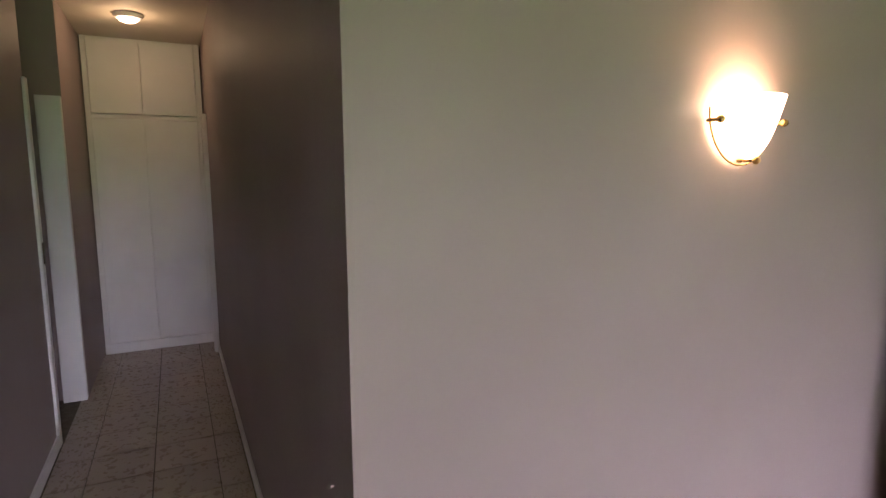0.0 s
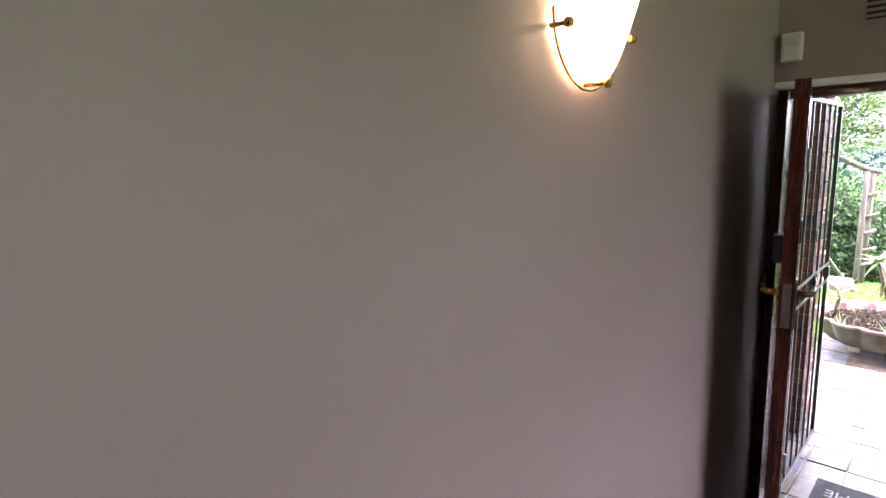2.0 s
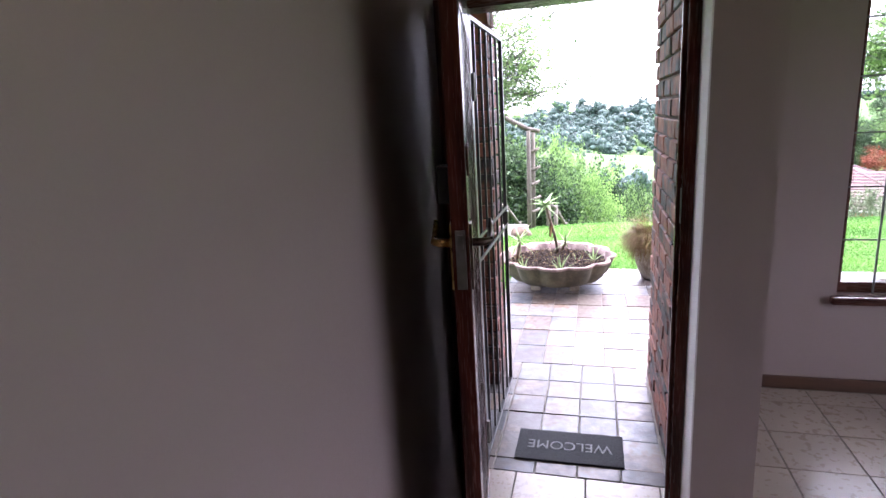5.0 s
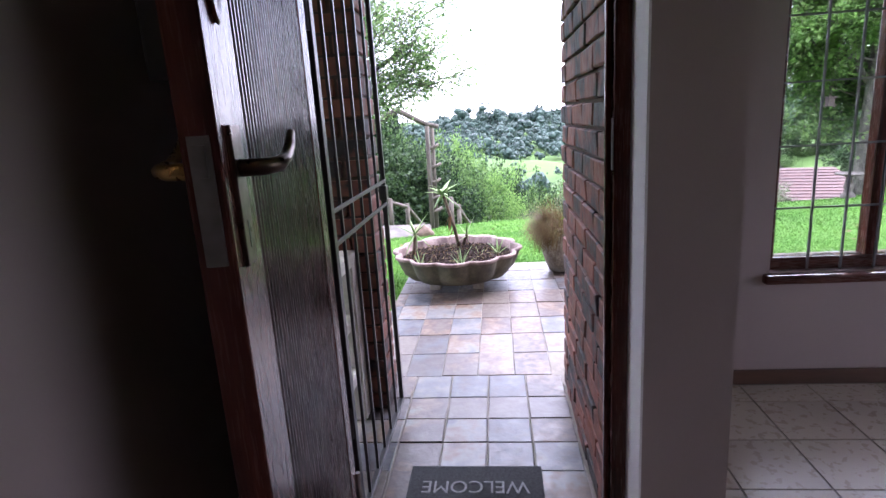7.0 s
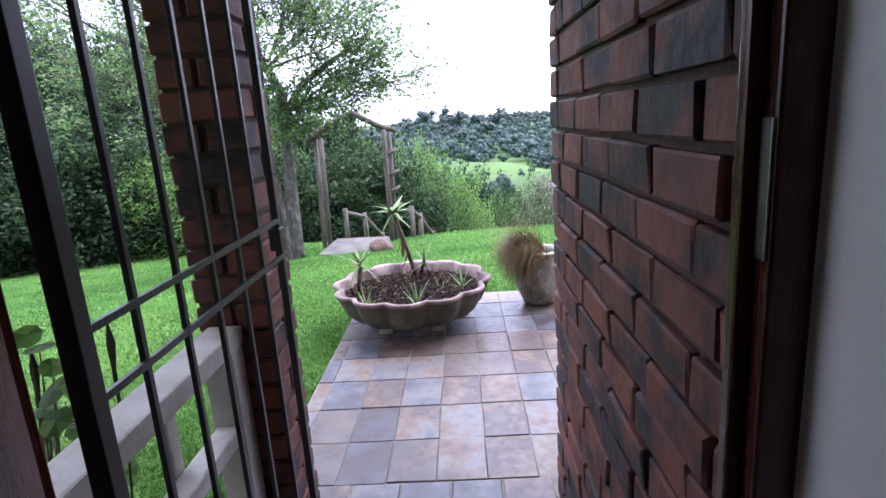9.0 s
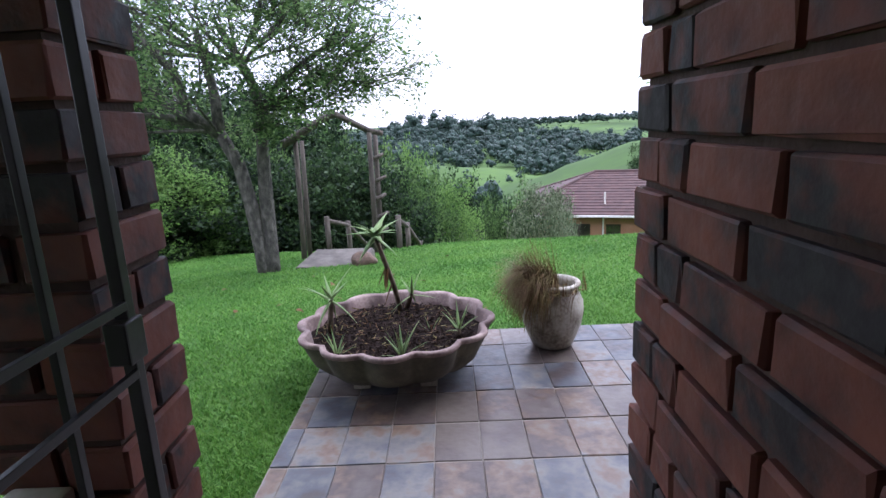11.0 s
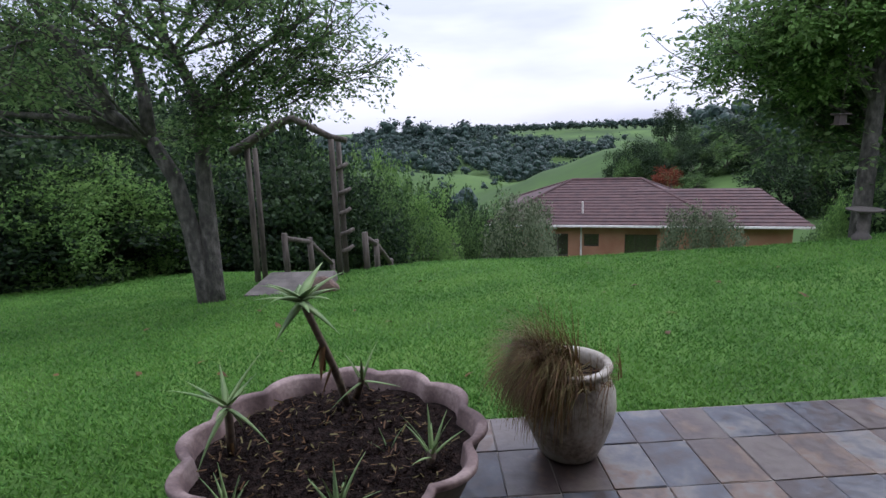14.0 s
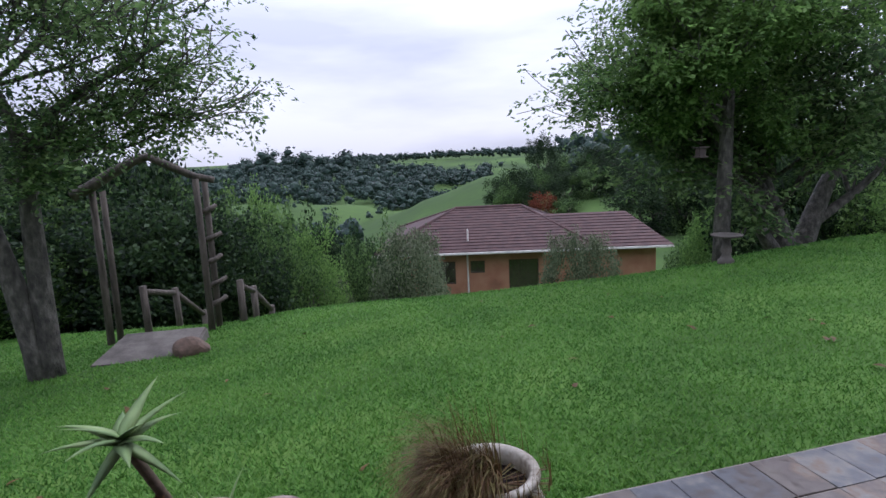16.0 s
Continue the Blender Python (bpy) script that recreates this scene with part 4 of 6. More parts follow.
def aloe(place, stem, leaves, length, width, seed, label, dead=0, rise=1.0):
    """A small aloe: a bent stem of given offsets, a rosette of green leaves at its end, dry leaves below."""
    rnd = random.Random(seed)
    pl = empty("aloe_plant", place, label, "plant")
    top = Vector((0, 0, 0))
    if stem:
        bm = bmesh.new()
        pts = [Vector(p) for p in stem]
        bent_tube(bm, pts, [0.017 - 0.004 * k / len(pts) for k in range(len(pts))], 8)
        part("stem", bm, ALOE_STEM, pl, "bare dry stem", True)
        top = pts[-1]
    for k in range(leaves):
        a = 2.4 * k + rnd.uniform(-0.3, 0.3)
        up = rise * (0.2 + 1.5 * (k / leaves) ** 1.3) - (0.9 if dead and k < 3 else 0.0)
        bm = bmesh.new()
        blade(bm, top + Vector((0.006 * math.cos(a), 0.006 * math.sin(a), -0.02 + 0.03 * k / leaves)), (math.cos(a), math.sin(a), up), length * rnd.uniform(0.75, 1.1), width, rnd.uniform(0.2, 0.7))
        part("leaf", bm, ALOE, pl, "", True)
    for k in range(dead):
        a = rnd.uniform(0, 6.28)
        t = rnd.uniform(0.5, 0.78)
        q = pts[int(t * (len(pts) - 1))]
        bm = bmesh.new()
        blade(bm, q, (0.35 * math.cos(a), 0.35 * math.sin(a) + 0.25, -1.0), length * 0.85, width * 0.6, 0.5)
        part("dry_leaf", bm, DRY_GRASS, pl, "hanging dry leaf", True)


aloe((7.76, 0.665, 0.222), [(0, 0, 0), (-0.02, 0.012, 0.09), (-0.06, 0.03, 0.20), (-0.10, 0.055, 0.31), (-0.145, 0.08, 0.42), (-0.185, 0.10, 0.515)], 15, 0.170, 0.024, 3, "tall leggy aloe with bare leaning stem in the planter", 9, 0.55)
aloe((7.45, 1.03, 0.222), [(0, 0, 0), (-0.02, -0.01, 0.08), (-0.05, -0.025, 0.16), (-0.08, -0.035, 0.22)], 11, 0.20, 0.012, 5, "medium aloe with drooping leaves in the planter", 5, 0.8)
aloe((7.80, 0.63, 0.225), [(0, 0, 0), (-0.02, -0.02, 0.06), (-0.05, -0.04, 0.11)], 7, 0.17, 0.009, 7, "slender young aloe in the planter", 2, 1.7)
aloe((7.29, 0.325, 0.225), [(0, 0, 0), (0.0, -0.005, 0.05)], 9, 0.17, 0.008, 9, "slender young aloe at the planter's rim", 0, 2.0)
aloe((7.09, 0.605, 0.225), [], 10, 0.17, 0.009, 11, "small bright green aloe in the planter", 0, 2.4)
aloe((7.115, 0.93, 0.225), [], 9, 0.14, 0.007, 13, "small spiky aloe near the planter's rim", 0, 2.4)
aloe((7.40, 0.47, 0.225), [], 4, 0.10, 0.005, 15, "tiny aloe offset in the planter", 0, 2.6)


# ---- stoneware pot with dry grass ----
POT = (7.68, -0.24)


def pot():
    px, py = POT
    p = empty("garden_pot", (px, py, 0), "pale glazed stoneware pot stained with dirt", "pot")
    bm = bmesh.new()
    prof = [(0.105, 0.004), (0.118, 0.012), (0.145, 0.07), (0.172, 0.15), (0.184, 0.22), (0.180, 0.28), (0.160, 0.325), (0.143, 0.345), (0.142, 0.358), (0.160, 0.368), (0.168, 0.380), (0.164, 0.392), (0.146, 0.396), (0.132, 0.388), (0.126, 0.36), (0.130, 0.32)]
    lathe(bm, prof, 56)
    bm.verts.ensure_lookup_table()
    bm.faces.new(list(reversed(bm.verts[:56])))
    part("body", bm, POT_GLAZE, p, "", True)
    bm = bmesh.new()
    lathe(bm, [(0.001, 0.345), (0.06, 0.343), (0.131, 0.335)], 32)
    part("soil", bm, SOIL, p, "dark soil")
    g = empty("ornamental_grass", (px, py, 0.34), "clump of dry brown grass drooping over the pot", "plant")
    rng = np.random.default_rng(12)
    vs = []
    for k in range(2600):
        a = rng.uniform(0, 2 * math.pi)
        base = np.array([0.09 * math.sqrt(rng.uniform()) * math.cos(a) - 0.01, 0.09 * math.sqrt(rng.uniform()) * math.sin(a) + 0.05, 0.0])
        lean = np.array([-0.30 + rng.normal() * 0.20, 0.36 + rng.normal() * 0.12, 0.0])
        if k % 5 == 0:
            lean = np.array([rng.normal() * 0.15, 0.22 + rng.normal() * 0.15, 0.0])
        ln = rng.uniform(0.22, 0.40) if k % 5 else rng.uniform(0.08, 0.20)
        v = np.array([lean[0] * 0.9, lean[1] * 0.9, 1.0 if k % 5 else 1.6])
        w = rng.uniform(0.0016, 0.0032)
        side = np.array([-lean[1], lean[0], 0.0])
        side = side / (np.linalg.norm(side) + 1e-6) * w
        pts = [base]
        drp = rng.uniform(4.5, 7.0) if k % 5 else 0.8
        for s in range(7):
            v = v / np.linalg.norm(v)
            pts.append(pts[-1] + v * ln / 7)
            v = v + np.array([lean[0] * 0.05, lean[1] * 0.05, -drp / 7 * np.linalg.norm(lean[:2])])
            q = pts[-1]
            rr = math.hypot(q[0], q[1])
            if q[2] < 0.03 and rr < 0.195:
                pts[-1] = np.array([q[0] * 0.2 / (rr + 1e-6), q[1] * 0.2 / (rr + 1e-6), q[2]])
            pts[-1][2] = max(pts[-1][2], -0.32)
        for s in range(7):
            f0, f1 = 1 - s / 8, 1 - (s + 1) / 8
            vs += [pts[s] + side * f0, pts[s + 1] + side * f1, pts[s + 1] - side * f1, pts[s] - side * f0]
    tuft = soup("blades", vs, 4, DRY_GRASS, g)
    tagged(tuft, "", "", "", "stuff")


pot()


# ---- trees and bushes ----
def gz(x, y):
    return float(ground_z(x, y))


def leaf_quads(rng, centres, size, spread, per, flat=0.5):
    """Diamond leaves scattered about the given centres."""
    c = np.repeat(np.asarray(centres), per, axis=0)
    n = len(c)
    p = c + np.clip(rng.normal(size=(n, 3)), -1.5, 1.5) * spread
    d = rng.normal(size=(n, 3))
    d[:, 2] *= flat
    d[:, 2] -= 0.15
    d /= np.linalg.norm(d, axis=1, keepdims=True)
    u = rng.normal(size=(n, 3))
    s = np.cross(d, u)
    s /= np.linalg.norm(s, axis=1, keepdims=True) + 1e-9
    ln = (size * rng.uniform(0.6, 1.3, n))[:, None]
    w = ln * 0.27
    return np.stack([p, p + d * ln * 0.45 + s * w, p + d * ln, p + d * ln * 0.45 - s * w], 1)


def sprays(rng, tips, leaf, per, reach=0.34, twigs=2, droop=0.25):
    """Leaves set in rows along short twigs that stand out level from the branch ends."""
    c = np.repeat(np.asarray(tips), twigs, axis=0)
    n = len(c)
    d = rng.normal(size=(n, 3))
    d[:, 2] = d[:, 2] * 0.30 - droop * rng.uniform(0.2, 1.0, n)
    d /= np.linalg.norm(d, axis=1, keepdims=True)
    ln = reach * rng.uniform(0.6, 1.3, n)
    side = np.cross(d, [0.0, 0.0, 1.0])
    side /= np.linalg.norm(side, axis=1, keepdims=True) + 1e-9
    out = []
    for k in range(per):
        t = (k + 0.6) / per
        sg = 1 if k % 2 else -1
        p = c + d * (ln * t)[:, None] + np.array([0, 0, -0.10]) * (ln * t * t)[:, None] + rng.normal(size=(n, 3)) * 0.018
        u = d * 0.55 + side * sg * (0.75 - 0.35 * t) + rng.normal(size=(n, 3)) * 0.28
        u[:, 2] -= 0.12
        u /= np.linalg.norm(u, axis=1, keepdims=True)
        w = np.cross(u, np.array([0, 0, 1.0]) + rng.normal(size=(n, 3)) * 0.45)
        w /= np.linalg.norm(w, axis=1, keepdims=True) + 1e-9
        g = (leaf * rng.uniform(0.65, 1.25, n))[:, None]
        out.append(np.stack([p, p + u * g * 0.45 + w * g * 0.24, p + u * g, p + u * g * 0.45 - w * g * 0.24], 1))
    return np.concatenate(out)


def grow(rng, start, direction, length, radius, depth, out, tips, wander=0.25, rise=0.06, split=3, bias=(0, 0, 0)):
    """Limbs as bent lines (points, radii); the ends of the thin ones are gathered in tips."""
    n = 5
    p, d = np.array(start, float), np.array(direction, float)
    pts, rad = [p.copy()], [radius]
    for i in range(n):
        d = d + rng.normal(size=3) * wander * 0.35 + np.array([0, 0, rise]) + np.array(bias) * 0.06
        d /= np.linalg.norm(d)
        p = p + d * length / n
        pts.append(p.copy())
        rad.append(radius * (1 - 0.45 * (i + 1) / n))
        if depth <= 1:
            tips.append(p.copy())
    out.append((pts, rad))
    if depth == 0:
        return
    for k in range(split):
        i = n if k == 0 else rng.integers(2, n + 1)
        dd = d + rng.normal(size=3) * (0.55 if k else 0.3)
        dd[2] = dd[2] * 0.75 + 0.1
        dd /= np.linalg.norm(dd)
        grow(rng, pts[i], dd, length * rng.uniform(0.62, 0.85), rad[i] * (0.85 if k == 0 else 0.6), depth - 1, out, tips, wander, rise, split, bias)


def tree(name, foot, limbs, leaf_mat, seed, label, leaf=0.11, per=22, spread=0.22, depth=3, split=3, trunk_label="rough grey-brown trunk and limbs", stems=(), twigs=2, reach=0.34, droop=0.25):
    """limbs: (start offset, direction, length, radius, bias) of each main limb."""
    rng = np.random.default_rng(seed)
    x, y = foot
    t = empty(name, (x, y, gz(x, y)), label, "tree")
    bm = bmesh.new()
    tips = []
    for start, direction, length, radius, bias in limbs:
        out = []
        grow(rng, start, np.array(direction) / np.linalg.norm(direction), length, radius, depth, out, tips, bias=bias, split=split, wander=0.07 if start[2] < 0 else 0.25)
        for pts, rad in out:
            bent_tube(bm, pts, [max(r, 0.006) for r in rad], 8 if rad[0] > 0.03 else 5)
    for pts, r0, r1 in stems:
        bent_tube(bm, pts, [r0 + (r1 - r0) * k / (len(pts) - 1) for k in range(len(pts))], 10)
    part("trunk", bm, BARK, t, trunk_label, True)
    tips = np.asarray(tips)
    tips = tips + rng.normal(size=tips.shape) * spread * 0.6
    soup("crown", sprays(rng, tips, leaf, per, reach, twigs, droop), 4, leaf_mat, t)
    return t


def boughs(start, targets, radius=0.05, sag=0.0):
    """Limbs that set out from start and end about the given offsets."""
    got = []
    for t in targets:
        v = np.array(t, float) - np.array(start, float)
        n = float(np.linalg.norm(v))
        got.append((start, (v[0], v[1], v[2] + 0.12 * n), n * 0.52, radius * (0.6 + 0.14 * n), (0, 0, sag)))
    return got


# two stems from one foot, each forking again; the left one carries a level limb
STEMS = [([(0, 0.03, -0.2), (0, 0.06, 0.35), (-0.02, 0.13, 1.05), (-0.05, 0.22, 1.62), (-0.10, 0.42, 2.08)], 0.125, 0.085),
         ([(0.02, -0.05, -0.2), (0.03, -0.06, 0.35), (0.04, -0.08, 1.0), (0.05, -0.10, 1.62), (0.03, -0.15, 2.34), (0.0, -0.12, 2.65), (-0.05, 0.05, 3.1), (-0.1, 0.25, 3.5)], 0.135, 0.045),
         ([(-0.10, 0.42, 2.05), (-0.2, 0.76, 2.36), (-0.3, 0.86, 2.92), (-0.4, 1.25, 3.4)], 0.085, 0.045),
         ([(-0.10, 0.42, 2.05), (0.0, 0.46, 2.6), (0.1, 0.54, 2.92), (0.1, 0.65, 3.5)], 0.085, 0.045),
         ([(0.03, -0.19, 2.38), (-0.1, -0.50, 2.74), (-0.2, -0.90, 2.97), (-0.3, -1.34, 3.2), (-0.3, -1.68, 3.4)], 0.06, 0.022),
         ([(-0.08, 0.44, 2.12), (-0.3, 0.96, 2.32), (-0.5, 1.80, 2.42), (-0.6, 2.5, 2.5)], 0.05, 0.02)]
tree("garden_tree", (12.6, 3.10),
     boughs((-0.1, 0.45, 2.1), [(-0.3, 2.2, 2.2), (0.2, 3.0, 2.1), (-1.0, 1.6, 2.4), (0.7, 2.0, 2.7), (-1.6, 0.6, 2.5), (0.1, 3.9, 2.5), (-0.6, 2.9, 2.9), (-1.2, 2.6, 1.9), (0.6, 1.2, 2.0)], 0.030, -0.3)
     + boughs((0.03, -0.19, 2.4), [(-0.2, -1.35, 2.15), (-0.5, -1.75, 2.5), (0.1, -1.95, 2.75), (-0.8, -1.0, 2.3), (0.5, -1.2, 2.6), (-0.4, -0.5, 2.05), (-0.2, -1.9, 2.05)], 0.028, -0.3)
     + boughs((-0.05, 0.05, 3.0), [(0.2, -2.0, 3.3), (-0.7, -1.7, 3.1), (-0.6, -0.7, 3.7), (-0.8, 1.0, 3.7), (0.3, 2.0, 3.8), (-0.5, 3.0, 3.4), (0.2, 4.0, 3.7), (-1.4, -0.3, 3.4), (-1.4, 2.0, 3.3), (0.8, -0.9, 3.6), (0.3, -1.9, 4.1), (-0.3, -1.1, 4.4), (0.3, 0.4, 4.3), (-0.4, 4.2, 3.0)], 0.03, -0.1),
     TREE_LEAF, 21, "spreading forked garden tree on the lawn", leaf=0.066, per=10, spread=0.18, stems=STEMS, twigs=1)

tree("tall_slender_tree", (13.7, -6.30),
     [((0, 0, -0.1), (0.0, 0.02, 1), 3.6, 0.14, (0, 0, 0))]
     + boughs((0, 0.03, 2.5), [(0.3, 1.36, 2.3), (-0.3, 1.01, 2.5), (0.4, 1.88, 2.4), (0.2, -0.6, 2.7), (0.4, -1.3, 2.7), (0.6, 1.04, 2.6), (-0.4, 1.68, 2.7), (0.9, 1.73, 2.1)], 0.035, -0.3)
     + boughs((0, 0.05, 3.1), [(-0.2, 1.44, 3.2), (-0.6, 1.78, 2.9), (-0.9, 0.89, 3.5), (0.5, 1.22, 3.7), (-0.4, 0.75, 4.5), (-0.6, -0.8, 3.8), (-0.2, -1.8, 4.0), (0.3, 0.3, 5.2), (-0.9, 0.2, 4.4), (0.1, 1.17, 4.1), (-0.2, -1.0, 5.0)], 0.04, -0.25),
     LEAF_LIGHT, 33, "tall slender tree with drooping yellow-green foliage", leaf=0.090, per=8, spread=0.18, twigs=2, droop=0.5)

tree("spreading_shade_tree", (14.9, -8.95),
     [((0, 0, -0.1), (0.1, 0.35, 1), 2.0, 0.26, (0, 0.3, 0)),
      ((0.1, -0.2, -0.1), (0.1, -0.5, 1), 2.2, 0.24, (0, -0.4, 0)),
      ((0, 0.1, -0.1), (-0.1, 0.9, 0.9), 1.5, 0.17, (-0.2, 0.4, 0))]
     + boughs((0.1, 0.4, 1.7), [(-0.4, 2.8, 1.6), (0.3, 3.6, 2.0), (0.5, 2.4, 2.8), (-0.6, 2.6, 3.2), (-1.5, 1.5, 2.4), (0.2, 3.8, 3.2), (-1.6, 0.3, 2.6), (0.8, 1.2, 3.6), (0.4, 2.9, 4.4), (-0.9, 1.4, 4.3), (1.2, 3.4, 1.4), (1.0, 2.2, 1.5), (0.8, 4.4, 2.4)], 0.05, -0.25)
     + boughs((0.1, -0.7, 1.9), [(-1.2, -1.2, 2.4), (-1.6, -2.4, 3.0), (-0.4, -3.2, 2.8), (-0.8, -0.6, 3.8), (-1.4, -1.6, 4.2), (0.3, -2.2, 4.4), (0.2, -0.3, 5.0), (-0.5, -3.4, 4.0), (0.6, 1.0, 5.4)], 0.05, -0.2),
     TREE_LEAF, 45, "dense dark many-stemmed shade tree on the lawn", leaf=0.12, per=6, spread=0.26, twigs=2, droop=0.4, reach=0.4)


def bush_mesh(seed, mat_, n_clumps, leaf, per):
    """A bush: crooked stems inside, and leaves in clumps on an uneven shell."""
    rng = np.random.default_rng(seed)
    b = empty("bush", (0, 0, 0))
    bm = bmesh.new()
    for k in range(7):
        a = rng.uniform(0, 6.28)
        pts = [(0.1 * math.cos(a), 0.1 * math.sin(a), -0.1)]
        for s in range(1, 5):
            pts.append((0.16 * s * math.cos(a) + rng.normal() * 0.05, 0.16 * s * math.sin(a) + rng.normal() * 0.05, 0.22 * s))
        bent_tube(bm, pts, [0.035, 0.03, 0.025, 0.018, 0.01], 6)
    part("stem", bm, BARK, b, "", True)
    c = rng.normal(size=(n_clumps, 3))
    c /= np.linalg.norm(c, axis=1, keepdims=True)
    c[:, 2] = np.abs(c[:, 2]) ** 0.8 * np.sign(c[:, 2] + 0.25)
    rad = rng.uniform(0.45, 1.0, (n_clumps, 1)) ** 0.6 * (1 + 0.25 * np.sin(c[:, :1] * 4 + seed) * np.cos(c[:, 1:2] * 5))
    c = c * rad * np.array([1, 1, 0.95]) + np.array([0, 0, 0.62])
    c = c[c[:, 2] > 0.0]
    soup("foliage", leaf_quads(rng, c, leaf, 0.10, per), 4, mat_, b)
    return b


BUSHES = {
    "dark": tagged(bush_mesh(1, LEAF_DARK, 190, 0.066, 90), "dense dark green bush below the lawn", "bush", "bushes below the lawn"),
    "mid": tagged(bush_mesh(2, LEAF_MID, 180, 0.060, 90), "leafy mid-green bush below the lawn", "bush", "bushes below the lawn"),
    "light": tagged(bush_mesh(3, LEAF_LIGHT, 180, 0.052, 110), "bright light-green bush below the lawn", "bush", "bushes below the lawn"),
    "grey": tagged(bush_mesh(4, LEAF_GREY, 150, 0.055, 75), "pale grey-green shrub below the lawn", "bush", "bushes below the lawn"),
    "rust": tagged(bush_mesh(5, LEAF_RUST, 200, 0.10, 22), "rust-red bush behind the house", "bush", "bushes below the lawn"),
}
used = set()


def bush(kind, x, y, size, top=None, squash=1.0):
    """A bush of that kind on the ground at x, y; with top, raised so that it ends at that height."""
    src = BUSHES[kind]
    h = size * squash
    z = gz(x, y) - 0.05 * size
    if top is not None:
        h = max(0.4, (top - z) / 1.55)
    rz = (x * 37.3 + y * 91.7) % 360
    m = pose(x, y, z, 0, 0, rz)
    if kind not in used:
        used.add(kind)
        src.matrix_basis = m
        ob = src
    else:
        ob = copy_thing(src, m)
    ob.scale = (size, size, h)
    return ob


rng_b = random.Random(8)
# the dark thicket behind the lawn's far left edge
for k in range(26):
    t = k / 25
    x, y = 19.5 - 3.5 * t + rng_b.uniform(-1, 1.2), 3.0 + 13.5 * t + rng_b.uniform(-0.7, 0.7)
    bush(rng_b.choice(["dark", "dark", "mid", "dark"]), x, y, rng_b.uniform(1.5, 2.2), rng_b.uniform(0.0, 0.8) + 2.2 * t)
for k in range(16):
    t = k / 15
    x, y = 24.0 - 3 * t + rng_b.uniform(-1, 1), 4.5 + 14 * t + rng_b.uniform(-1, 1)
    bush(rng_b.choice(["dark", "mid"]), x, y, rng_b.uniform(2.4, 3.2), rng_b.uniform(0.2, 1.2) + 4.5 * t)
bush("light", 17.2, 7.0, 1.55, 0.85)
bush("light", 17.8, 5.4, 1.0, -0.35)
for x, y, size, top in ((22.0, 7.0, 2.3, 2.9), (21.0, 9.6, 2.8, 4.3), (20.0, 12.6, 3.0, 4.8), (21.0, 15.5, 3.2, 5.2), (23.5, 4.6, 2.0, 1.9)):
    bush("dark", x, y, size, top)
bush("dark", 16.6, 11.5, 1.9, 0.5)
bush("dark", 15.4, 12.6, 1.8, 0.4)
# behind the arch and down the slope
for x, y, s, tp, kd in ((18.5, 3.3, 1.5, 0.7, "dark"), (19.2, 2.2, 1.4, 0.25, "dark"), (19.6, 1.2, 1.1, -0.25, "mid"), (20.5, 0.3, 1.0, -0.55, "light"), (20.8, 2.0, 1.4, 0.25, "mid")):
    bush(kd, x, y, s, tp)


def bush_seen(kind, r, deg, el, size):
    """A bush at a bearing and distance from the porch, its top at the given sight angle."""
    x, y = 5.2 + r * math.cos(radians(deg)), 0.3 - r * math.sin(radians(deg))
    return bush(kind, x, y, size, 1.28 + r * math.tan(radians(el)))


